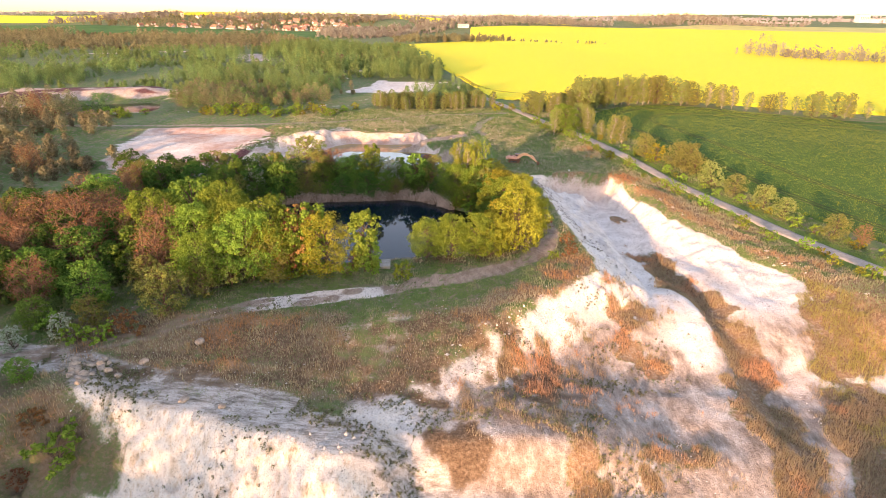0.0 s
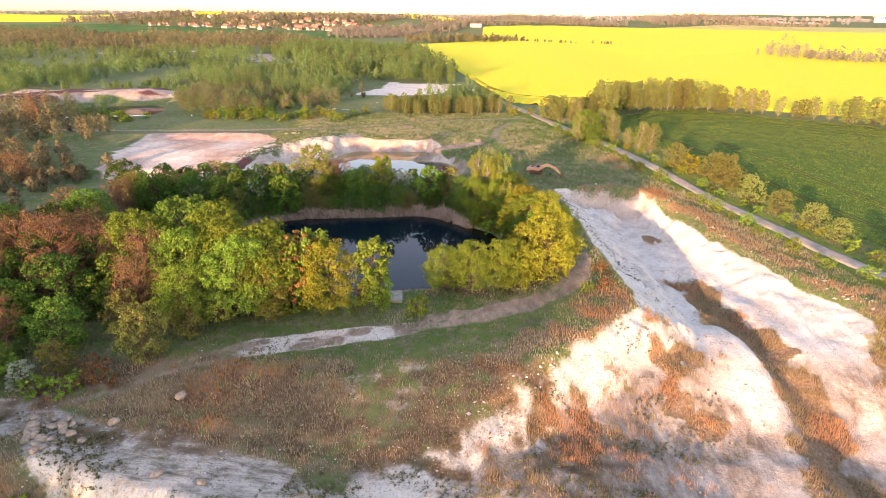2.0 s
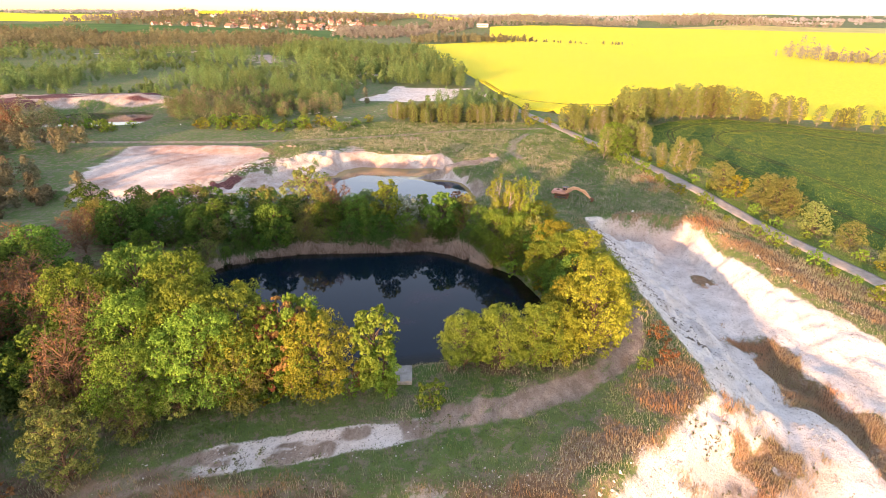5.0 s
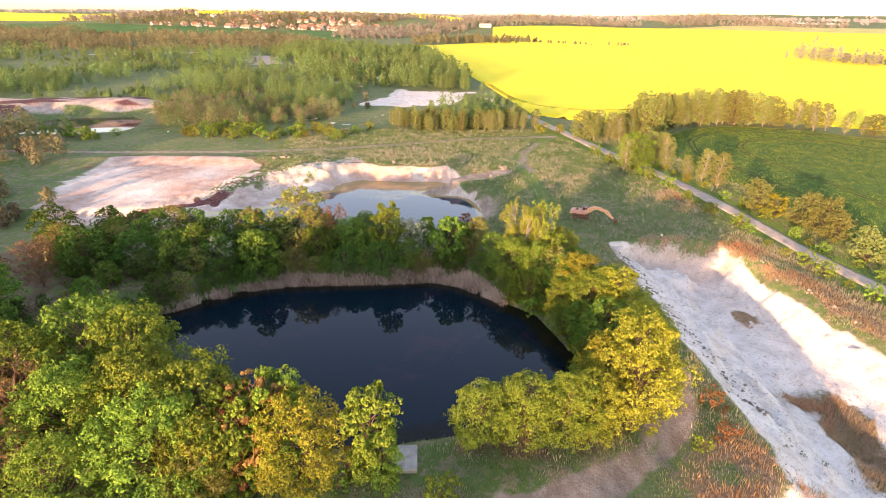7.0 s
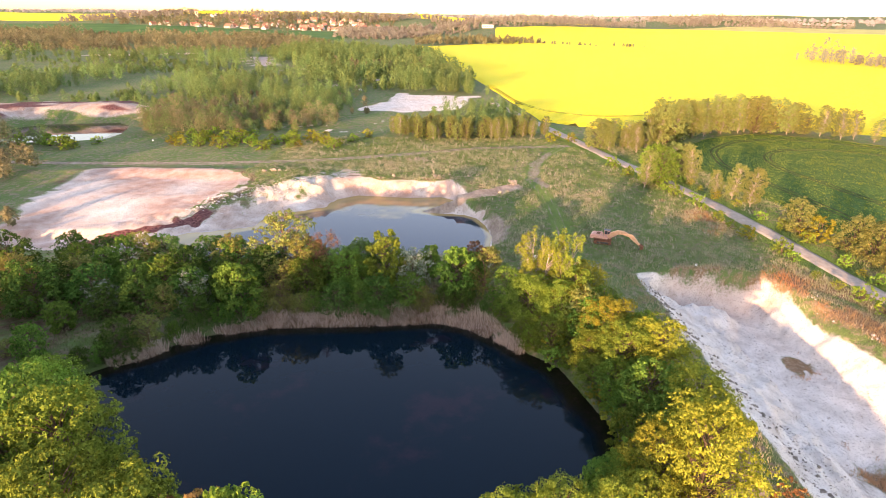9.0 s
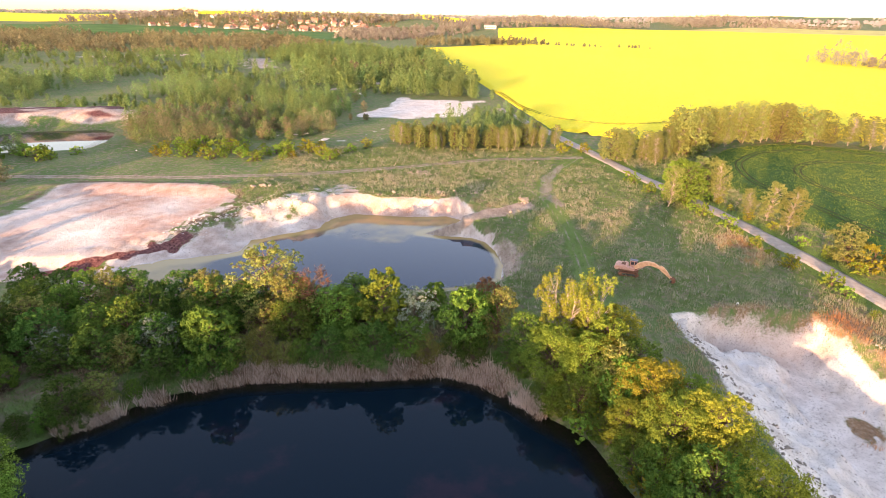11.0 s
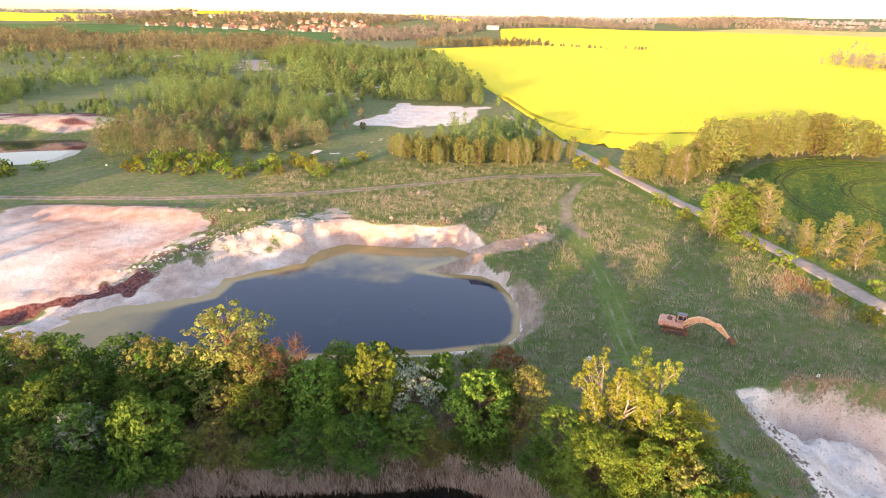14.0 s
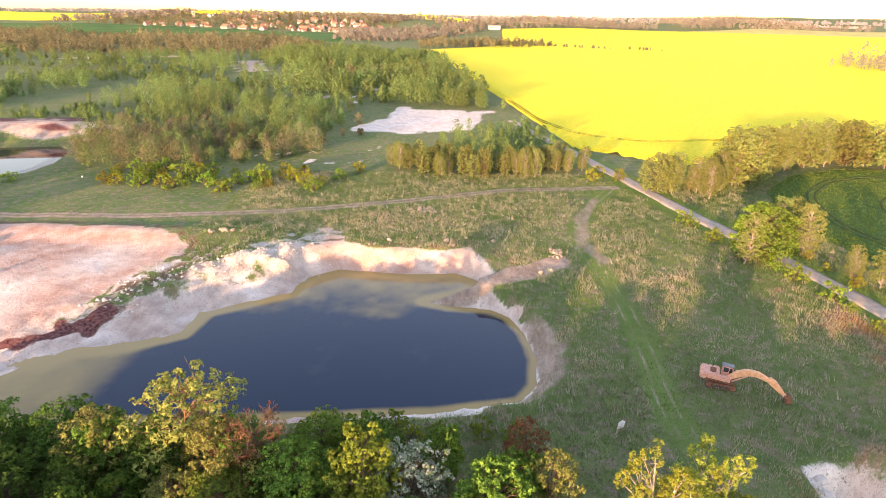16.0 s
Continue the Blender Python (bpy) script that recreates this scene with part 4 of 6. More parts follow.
# east shore: maples, gold crowns and the pale-stemmed poplars
for key, x, y, tall in (("green", 12.5, 121.5, 6), ("maple", 10.8, 127, 6), ("green", 6.5, 133, 5.5), ("green", 13.5, 114, 6), ("maple", 9.5, 104.5, 6), ("gold", 18, 108, 9), ("green", 16.5, 112, 7.5), ("gold", 19, 114, 9), ("green", 15, 117, 8), ("gold", 18, 122, 9.5), ("maple", 14.5, 124, 8.5), ("gold", 14, 130, 9), ("maple", 17, 129, 7),
                        ("green", 11.5, 133, 7), ("maple", 4, 138, 8), ("poplar", 4.5, 142, 12.4), ("poplar", 9.5, 142.5, 12), ("slim", 11, 139, 9), ("poplar", 7, 143.5, 10), ("maple", 8, 136, 7.5), ("green", 1, 142, 7), ("olive", -3, 147, 8), ("gold", 13, 143, 8), ("green", 14, 137, 6.5), ("goldbush", 20, 118, 3), ("redbush", 22, 114, 2.4)):
    plant(key, x, y, tall, group="trees round the pond")
# belt between the two ponds
for key, x, y, tall in (("olive", -38, 153, 12), ("slim", -19.5, 147.5, 11), ("bloom", -15.5, 149, 7), ("red", -4, 154, 6.5), ("willow", -7, 146, 8.5), ("willow", -41, 140.5, 9), ("olive", -33, 150, 9), ("bare", -30, 151, 9), ("bloom", -49, 141, 6), ("olive", -46, 151, 8), ("olive", -62, 153, 8), ("bloom", -62, 139, 5), ("green", -26, 149, 7)):
    plant(key, x, y, tall, group="trees between the ponds")
plant_mix([(-75, 138), (-61, 131), (-50, 139), (-40, 145), (-22, 147), (-9, 148), (-1, 147), (0, 154), (-12, 156), (-40, 155), (-60, 155), (-80, 158)], 5.1, 31,
          (("dark", 5), ("green", 4), ("olive", 2), ("willow", 2)), 4.5, 7.5, "trees between the ponds")
plant_mix([(-72, 159), (-40, 159), (-20, 160), (-2, 161), (-2, 157), (-40, 155.5), (-72, 156)], 3.4, 32, (("bush", 3), ("goldbush", 1)), 1.2, 2.2, "bushes between the ponds")
rng = np.random.default_rng(35)
for line, gap, kinds, lo, hi in (([(-70, 126), (-62, 125), (-56, 130), (-48, 137), (-39, 141.3), (-22, 143.6), (-11, 144.9), (-4, 143.2), (1, 139)], 2.8, ["dark", "green", "willow", "dark", "olive"], 2.5, 6.0),
                                 ([(1.7, 136.8), (8, 130.8), (10.8, 123.5), (13, 117.3), (11.9, 110.2), (6.5, 104.8)], 1.7, ["green", "slim", "bush", "goldbush"], 2.2, 5.0),
                                 ([(5, 143), (12, 134), (16, 126), (18, 117), (17, 109)], 3.0, ["maple", "olive", "gold", "slim"], 4.5, 7.5)):
    for (ax, ay), (bx, by) in zip(line, line[1:]):
        steps = max(1, int(math.hypot(bx - ax, by - ay) / gap))
        for k in range(steps):
            f = (k + rng.uniform(0.1, 0.9)) / steps
            plant(str(rng.choice(kinds)), float(ax + (bx - ax) * f + rng.normal(0, 0.4)), float(ay + (by - ay) * f + rng.normal(0, 0.4)), float(rng.uniform(lo, hi)), group="trees round the pond", wide=float(rng.uniform(0.9, 1.2)))
# wood west of the pond
plant_mix([(-62, 72), (-52, 77), (-50, 88), (-42, 97), (-50, 104), (-62, 113), (-68, 124), (-84, 130), (-92, 110), (-84, 80)], 6.9, 33,
          (("dark", 6), ("green", 2), ("bare", 3), ("olive", 2)), 7, 10.5, "trees of the wood")
plant_mix([(-66, 126), (-72, 140), (-80, 150), (-88, 150), (-84, 130)], 7.0, 34, (("bare", 3), ("olive", 4), ("dark", 2)), 6, 9.5, "trees of the wood")
for key, x, y, tall in (("bare", -62, 100, 11), ("bare", -74, 98, 12), ("bare", -67, 97, 12.5), ("bare", -81, 99, 12), ("bare", -69, 101, 12), ("bare", -77, 103, 11), ("bare", -56, 96, 10.5), ("bare", -66, 106, 11), ("maple", -53, 112, 11), ("maple", -56, 117, 9), ("olive", -48, 82, 7), ("bare", -155, 222, 13), ("bare", -120, 160, 10)):
    plant(key, x, y, tall, group="trees of the wood")
# undergrowth at the foot of the wood
for key, x, y, tall in (("redbush", -46, 71, 3.2), ("bush", -49, 69, 2.6), ("bush", -52, 68.5, 2.8), ("bloom", -55, 70, 3.6), ("bush", -57, 71, 3), ("olive", -52, 73, 5), ("green", -60, 72, 5), ("bloom", -60, 67, 3.5),
                        ("bush", -46.5, 52.5, 4.4), ("redbush", -50, 55, 2.5), ("green", -54, 60, 3.5), ("redbush", -50, 51, 2), ("redbush", -46, 49, 1.8), ("green", -62, 60, 5), ("dark", -58, 57, 4), ("redbush", -48, 46, 2.0), ("dark", -66, 52, 4.5), ("green", -56, 50, 3)):
    plant(key, x, y, tall, group="bushes below the wood")
# both sides of the road
rng = np.random.default_rng(41)
for key, x, y, tall in (("birch", 50, 215, 7.5), ("birch", 54, 209, 8), ("roadtree", 53, 217, 6.5), ("birch", 59, 196, 7), ("birch", 61, 191, 7.5), ("birch", 56, 199, 5), ("roadtree", 65, 177, 6), ("goldbush", 67, 174, 4), ("roadtree", 71, 170, 6), ("roadtree", 73, 166, 6.5),
                        ("roadtree", 74, 162, 5), ("roadtree", 76, 154, 5.5), ("roadtree", 79, 147, 4.5), ("roadtree", 82, 137, 5), ("roadtree", 84, 131, 4), ("roadtree", 88, 118, 4.5), ("bare", 91, 113, 4), ("roadtree", 97, 104, 4.5), ("roadtree", 103, 94, 4.5), ("green", 45, 206, 8), ("slim", 42, 208, 8), ("birch", 40, 204, 7.5)):
    plant(key, x, y, tall * 1.3, group="trees along the road")
for k in range(30):
    t = k / 29
    x0, y0 = np.interp(t, [0, 0.45, 1], [37, 57, 84]), np.interp(t, [0, 0.45, 1], [226, 164, 96])
    plant(str(rng.choice(["bush", "goldbush", "bush", "bush"])), float(x0 + rng.normal(0, 0.9)), float(y0 + rng.normal(0, 1.2)), float(rng.uniform(1.3, 3.0)), group="bushes along the road")
for k in range(26):
    t = k / 25
    x0, y0 = np.interp(t, [0, 0.4, 1], [47, 66, 100]), np.interp(t, [0, 0.4, 1], [222, 168, 92])
    plant(str(rng.choice(["bush", "goldbush", "bush"])), float(x0 + rng.normal(0, 0.9)), float(y0 + rng.normal(0, 1.5)), float(rng.uniform(1.2, 2.6)), group="bushes along the road")
# birch row between the wheat and the rape
for k in range(84):
    t = k / 83
    x0 = np.interp(t, [0, 0.14, 0.28, 0.42, 0.56, 0.7, 1], [38, 53, 64, 84, 106, 138, 260])
    y0 = np.interp(t, [0, 0.14, 0.28, 0.42, 0.56, 0.7, 1], [248, 250, 262, 276, 284, 282, 238])
    plant(str(rng.choice(["birch", "birch", "birch", "birch", "roadtree"])), float(x0 + rng.normal(0, 1.6)), float(y0 + rng.normal(0, 2.0)), float(rng.uniform(7, 11) if t < 0.2 else rng.uniform(8.5, 14.5) if t < 0.62 else rng.uniform(7, 12)), group="birch row")
# birch grove by the road bend
plant_mix([(-36, 271), (-30, 264), (-18, 259), (4, 258), (16, 261), (23, 268), (18, 273), (-4, 268), (-24, 272)], 3.4, 44, (("sapling", 7), ("birch", 2)), 5.5, 8.5, "birch grove")
for x, y in ((-40, 262), (26, 262), (31, 258), (24, 258)):
    plant("goldbush", x, y, 3, group="birch grove")
# shrub rows on the meadow's far side
plant_mix([(-104, 246), (-80, 240), (-62, 240), (-42, 247), (-40, 254), (-60, 258), (-82, 262), (-108, 262)], 5.2, 45, (("bush", 5), ("goldbush", 2)), 1.8, 4.2, "shrubs beyond the meadow")
plant_mix([(-150, 236), (-128, 240), (-126, 250), (-150, 248)], 5.0, 46, (("bush", 1),), 2.5, 4.5, "shrubs beyond the meadow")
# ---- woodland far off, too many to count ----
def crowd(name, xs, ys, talls, mat, leaves, size, label, seed, slim=0.36):
    """Many far trees as one mesh: a stem and a ragged crown of leaf sprays for each."""
    rng = np.random.default_rng(seed)
    n = len(xs)
    z0 = height(xs, ys)
    u = rng.random((n, leaves)) ** 0.8
    r = slim * talls[:, None] * (np.sin(np.pi * (0.1 + 0.86 * u)) * 0.75 + 0.12) * np.sqrt(rng.random((n, leaves)))
    lump = 1 + 0.35 * np.sin(u * 17 + rng.random((n, 1)) * 6)
    ang = rng.random((n, leaves)) * 2 * np.pi
    c = np.stack([xs[:, None] + r * lump * np.cos(ang), ys[:, None] + r * lump * np.sin(ang), z0[:, None] + talls[:, None] * (0.10 + 0.9 * u)], -1).reshape(-1, 3)
    side = np.stack([np.cos(ang), np.sin(ang), 0.25 + 0.9 * u ** 2], -1).reshape(-1, 3) + 0.4 * rng.normal(size=(n * leaves, 3))
    vs, fs = leaf_quads(c, size, rng, 0.0, side / np.linalg.norm(side, axis=1, keepdims=True))
    own = 0.55 * rng.random(n) + 0.45 * ss(0.3, 0.7, fbm(xs, ys, 24, 3, 62))
    tint = np.repeat(np.repeat(own, leaves), 3)
    me = mesh_of(name, vs, fs, mat, False, {"tint": tint})
    return tagged(new(name, me), label, "woodland", kind="stuff")


def thicket(name, ring, gap, seed, lo, hi, mat, leaves, size, label, cut=None, slim=0.36, even=False):
    x, y = scatter(ring, gap, seed, cut, 0.95)
    grown = 1.0 if even else 0.5 + 0.9 * ss(0.3, 0.7, fbm(x, y, 7 * gap, 3, 61))
    crowd(name, x, y, np.random.default_rng(seed + 1).uniform(lo, hi, len(x)) * grown, mat, leaves, size, label, seed + 2, slim)


thicket("wood_undergrowth", [(-64, 74), (-54, 79), (-52, 90), (-46, 98), (-54, 105), (-64, 113), (-70, 126), (-84, 130), (-92, 110), (-84, 78)], 4.2, 47, 2.5, 5.5, WOOD_SHADE_TONE, 380, 0.30, "green undergrowth of the wood, darkened in colour for shade", None, 0.5)
thicket("budding_woodland", [(-72, 148), (-86, 138), (-94, 134), (-108, 134), (-106, 164), (-96, 172), (-130, 186), (-220, 200), (-240, 120), (-120, 90)], 6.0, 49, 6, 9.5, WOOD_BROWN, 420, 0.55, "budding wood west of the pits", None, 0.42)
thicket("leafy_woodland", [(-88, 78), (-94, 112), (-88, 132), (-120, 132), (-220, 150), (-220, 60), (-100, 56)], 5.8, 50, 7, 10, WOOD_SHADE_TONE, 420, 0.55, "green wood west of the pits, darkened in colour for shade", None, 0.42)
thicket("budding_woodland", [(-118, 204), (-150, 200), (-210, 200), (-260, 240), (-210, 250), (-150, 240)], 7.0, 48, 6, 10, WOOD_BROWN, 320, 0.6, "budding trees by the berm", None, 0.42)
thicket("birch_woodland", [(23, 270), (22, 284), (14, 300), (-4, 290), (-34, 279), (-24, 273), (-4, 270), (14, 275)], 4.0, 43, 5, 8.5, WOOD, 420, 0.42, "light green birch thicket", None, 0.26)


def open_ground(x, y):
    """True away from the rock ledges, the sand and the pink clearings."""
    edge = 16 * (fbm(x, y, 14, 2, 18) - 0.5)
    away = inside_distance(x, y, RUDDY) + edge < 0
    for ring in (SAND,) + PINK_CLEARINGS:
        away &= inside_distance(x, y, ring) + edge < 0
    return away


def hill_gap(x, y):
    return (fbm(x, y, 26, 2, 17) > 0.3) & open_ground(x, y)


def clearings(level):
    return lambda x, y: (fbm(x, y, 46, 3, 12) - 0.5 < level + 0.12) & open_ground(x, y) & (fbm(x, y, 30, 2, 14) > 0.34) & (inside_distance(x, y, POND_C) < -5)


thicket("scrub_woodland", [(-40, 262), (-60, 296), (-58, 330), (-60, 390), (-250, 400), (-300, 330), (-250, 300), (-232, 300), (-150, 303), (-136, 288), (-120, 290), (-80, 302)], 4.6, 51, 3, 9, WOOD, 320, 0.40, "young green birch scrub", clearings(0.03), 0.36)
thicket("scrub_woodland", [(10, 300), (16, 318), (4, 372), (-4, 400), (-60, 396), (-44, 384), (8, 372)], 4.6, 52, 6, 9, WOOD, 200, 0.62, "young green birch scrub", None, 0.34)
thicket("birch_woodland", [(4, 385), (-20, 520), (-48, 735), (-180, 760), (-210, 640), (-120, 520), (-110, 400)], 5.6, 53, 7, 12, WOOD, 150, 0.85, "dense light green birch wood", hill_gap, 0.34)
thicket("scrub_woodland", [(-110, 400), (-120, 520), (-210, 640), (-420, 640), (-420, 420), (-250, 400)], 7.2, 54, 4, 9, WOOD, 140, 0.75, "scattered green scrub on bare ground", clearings(0.04), 0.38)
thicket("budding_woodland", [(-126, 260), (-100, 262), (-74, 266), (-56, 280), (-70, 298), (-96, 304), (-124, 292)], 5.2, 60, 4, 8, WOOD_BROWN, 520, 0.36, "budding scrub trees", None, 0.5)
thicket("scrub_woodland", [(-240, 232), (-186, 236), (-150, 240), (-141, 251), (-190, 255), (-240, 254)], 4.6, 161, 2.5, 6, WOOD, 300, 0.36, "green scrub before the far pond", None, 0.42)
thicket("scrub_woodland", [(-126, 260), (-100, 262), (-74, 266), (-56, 280), (-70, 298), (-96, 304), (-124, 292)], 6.0, 160, 4, 8, WOOD, 420, 0.36, "green scrub trees", None, 0.42)
thicket("budding_woodland", [(-70, 290), (-40, 300), (-56, 360), (-110, 400), (-170, 380), (-130, 330)], 10.0, 55, 4, 7, WOOD_BROWN, 260, 0.5, "brown budding scrub", clearings(0.2))
thicket("budding_woodland", [(-90, 420), (-30, 440), (-30, 500), (-110, 520)], 13.0, 56, 6, 9, WOOD_BROWN, 80, 1.1, "brown budding scrub")
thicket("budding_woodland", [(-180, 720), (-300, 700), (-400, 690), (-700, 700), (-1000, 900), (-900, 1100), (-520, 1030), (-300, 960), (-190, 900)], 10.0, 57, 8, 13, WOOD_BROWN, 44, 1.7, "brown budding woodland")
thicket("green_woodland", [(-440, 440), (-420, 650), (-700, 690), (-900, 600), (-700, 420)], 11.0, 58, 6, 11, WOOD, 40, 1.9, "green far woodland")
thicket("dark_woodland", [(-300, 300), (-250, 400), (-440, 430), (-600, 380), (-420, 300)], 8.5, 59, 5, 10, WOOD, 60, 1.3, "green woodland beyond the quarry")


def hill_cover(seed, level):
    return lambda x, y: fbm(x, y, 420, 3, seed) > level


thicket("hill_woodland", [(-190, 1270), (60, 1330), (330, 1420), (430, 1500), (300, 1620), (-200, 1600)], 13, 61, 7, 13, WOOD_FAR_HAZE, 60, 2.0, "wooded hill in brown bud", hill_cover(21, 0.36), 0.5)
thicket("hill_woodland", [(480, 1500), (900, 1490), (950, 1720), (500, 1780)], 14, 70, 8, 14, WOOD_FAR_HAZE, 50, 2.2, "wooded hill beyond the rape", hill_cover(22, 0.36), 0.5)
thicket("hill_woodland", [(950, 1500), (1500, 1300), (2000, 1500), (1900, 2400), (300, 2300), (600, 1850)], 26, 71, 8, 13, WOOD_HAZE_TINT, 40, 3.4, "valley woods with haze put into their pale leaf colour", hill_cover(23, 0.47), 0.6)
thicket("hill_woodland", [(-70, 850), (20, 866), (110, 900), (100, 960), (-80, 990)], 9, 62, 6, 11, WOOD_BROWN, 70, 1.5, "brown budding copse beside the rape")
thicket("hill_woodland", [(-215, 1010), (-110, 1000), (30, 1300), (-60, 1340), (-190, 1290), (-240, 1230)], 11, 72, 6, 12, WOOD_FAR_HAZE, 60, 1.9, "wooded slope beside the village", None, 0.5)
thicket("village_trees", [(-760, 1270), (-500, 1250), (-240, 1240), (-150, 1330), (-160, 1480), (-700, 1480)], 15, 69, 6, 12, WOOD_BROWN, 50, 1.9, "trees among the village houses", hill_cover(28, 0.42), 0.45)
thicket("hill_woodland", [(-900, 1350), (-200, 1380), (0, 1560), (-300, 1700), (-900, 1700)], 17, 63, 7, 12, WOOD_FAR_HAZE, 50, 2.6, "trees round the village", hill_cover(24, 0.5), 0.5)
thicket("hill_woodland", [(-3000, 2300), (3500, 2300), (3800, 3800), (-3400, 3800)], 55, 64, 8, 13, WOOD_HAZE_TINT, 34, 6.0, "far horizon woods with haze put into their pale leaf colour", hill_cover(26, 0.52), 0.7)
thicket("field_hedge", [(336, 700), (372, 610), (430, 540), (520, 520), (520, 545), (440, 575), (395, 640), (370, 712)], 8, 65, 11, 21, WOOD_FAR_HAZE, 80, 1.3, "row of tall trees in brown bud at the rape")
thicket("field_hedge", [(100, 905), (240, 872), (242, 878), (104, 914)], 6, 66, 3, 6, WOOD_BROWN, 40, 1.4, "brown field hedge")

# Out of view; added to cast shade on front slope, cliff and wood.
thicket("rim_woodland", [(-280, -14), (-150, -34), (-92, -38), (-58, -42), (-60, -56), (-150, -50), (-280, -30)], 4.4, 68, 20, 25, WOOD, 460, 0.8, "unseen tall wood added behind the camera to shade the pit's front slope", None, 0.36, even=True)

# ---- fields far off ----
DULL_GREEN = plain_material("far_crop", (0.05, 0.12, 0.03), (0.08, 0.17, 0.04), 0.02, 0.95, 0.1, 0.1)
drape("far_rape_field", [(104, 780), (40, 960), (60, 1330), (330, 1425), (700, 1490), (1000, 1300), (900, 660), (620, 700), (420, 760), (236, 676)], 24, 1.6, RAPE_MAT, "further yellow rape field", "field")
FALLOW = plain_material("far_fallow", (0.40, 0.36, 0.13), (0.56, 0.48, 0.16), 0.03, 0.95, 0.1, 0.1)
drape("far_rape_field", [(236, 700), (322, 556), (466, 462), (548, 600), (530, 740), (420, 785), (300, 715)], 16, 1.1, RAPE_MAT, "yellow rape beyond a field path", "field")
drape("far_fallow_field", [(484, 460), (706, 390), (960, 520), (960, 670), (900, 690), (620, 730), (528, 740), (546, 600)], 20, 0.7, FALLOW, "pale straw-coloured fallow strip", "field")
drape("far_rape_field", [(-44, 728), (140, 800), (150, 860), (80, 1010), (10, 890), (-70, 820)], 18, 0.9, RAPE_MAT, "yellow rape below the wooded hill", "field")
drape("far_fallow_field", [(430, 1430), (700, 1330), (1300, 900), (1600, 1000), (1400, 1480), (700, 1540)], 40, 2.4, FALLOW, "pale fallow land below the hills", "field")
drape("far_crop_field", [(-190, 960), (-215, 1200), (-560, 1255), (-1100, 1330), (-1000, 1150), (-520, 1040)], 24, 2.0, DULL_GREEN, "dark green crop field before the village", "field")
drape("far_rape_field", [(-420, 1560), (-500, 2050), (-2600, 2500), (-2600, 1900), (-1000, 1500)], 60, 5.0, RAPE_MAT, "yellow rape field on the far plateau", "field")
drape("far_rape_field", [(-200, 1750), (-160, 2200), (300, 2300), (500, 2000)], 60, 6.0, RAPE_MAT, "yellow rape field on the horizon", "field")
drape("far_rape_field", [(900, 1000), (1000, 1150), (1900, 1100), (2200, 800), (1300, 760)], 40, 4.0, RAPE_MAT, "further yellow rape field", "field")


# ---- grass, reeds and stones ----
def blades(name, x, y, tall, tint, per, width, mat, label, category, seed, lean=0.45, spread_by=0.3):
    """Tufts of blades: per blades at each place."""
    rng = np.random.default_rng(seed)
    n = len(x)
    bx = (x[:, None] + rng.normal(0, spread_by, (n, per))).ravel()
    by = (y[:, None] + rng.normal(0, spread_by, (n, per))).ravel()
    bz = height(bx, by) - 0.03
    h = (tall[:, None] * rng.uniform(0.6, 1.15, (n, per))).ravel()
    a = rng.random(n * per) * 2 * np.pi
    la = (rng.random(n) * 0.9)[:, None].repeat(per, 1).ravel() * 6.28
    w = width * rng.uniform(0.7, 1.3, n * per)
    tx, ty = bx + h * lean * np.cos(la) * rng.random(n * per), by + h * lean * np.sin(la) * rng.random(n * per)
    v = np.stack([np.stack([bx - w * np.cos(a), by - w * np.sin(a), bz], 1), np.stack([bx + w * np.cos(a), by + w * np.sin(a), bz], 1), np.stack([tx, ty, bz + h], 1)], 1).reshape(-1, 3)
    t = np.repeat(np.clip((tint[:, None] + rng.normal(0, 0.05, (n, per))).ravel(), 0, 1), 3)
    me = mesh_of(name, v, np.arange(3 * n * per).reshape(-1, 3), mat, False, {"tint": t})
    return tagged(new(name, me), label, category, kind="stuff")


GRASS = blade_material("meadow_blades", ((0.0, (0.07, 0.14, 0.03)), (0.25, (0.13, 0.20, 0.055)), (0.45, (0.25, 0.27, 0.14)), (0.6, (0.42, 0.37, 0.25)), (0.8, (0.36, 0.235, 0.12)), (1.0, (0.40, 0.19, 0.09))))
STRAW = blade_material("tussock_stalks", ((0.0, (0.10, 0.19, 0.05)), (0.35, (0.21, 0.27, 0.13)), (0.65, (0.38, 0.34, 0.26)), (1.0, (0.50, 0.41, 0.32))))
REED = blade_material("dry_reed", ((0.0, (0.22, 0.14, 0.09)), (0.25, (0.42, 0.29, 0.21)), (0.5, (0.66, 0.50, 0.40)), (1.0, (0.80, 0.67, 0.57))))


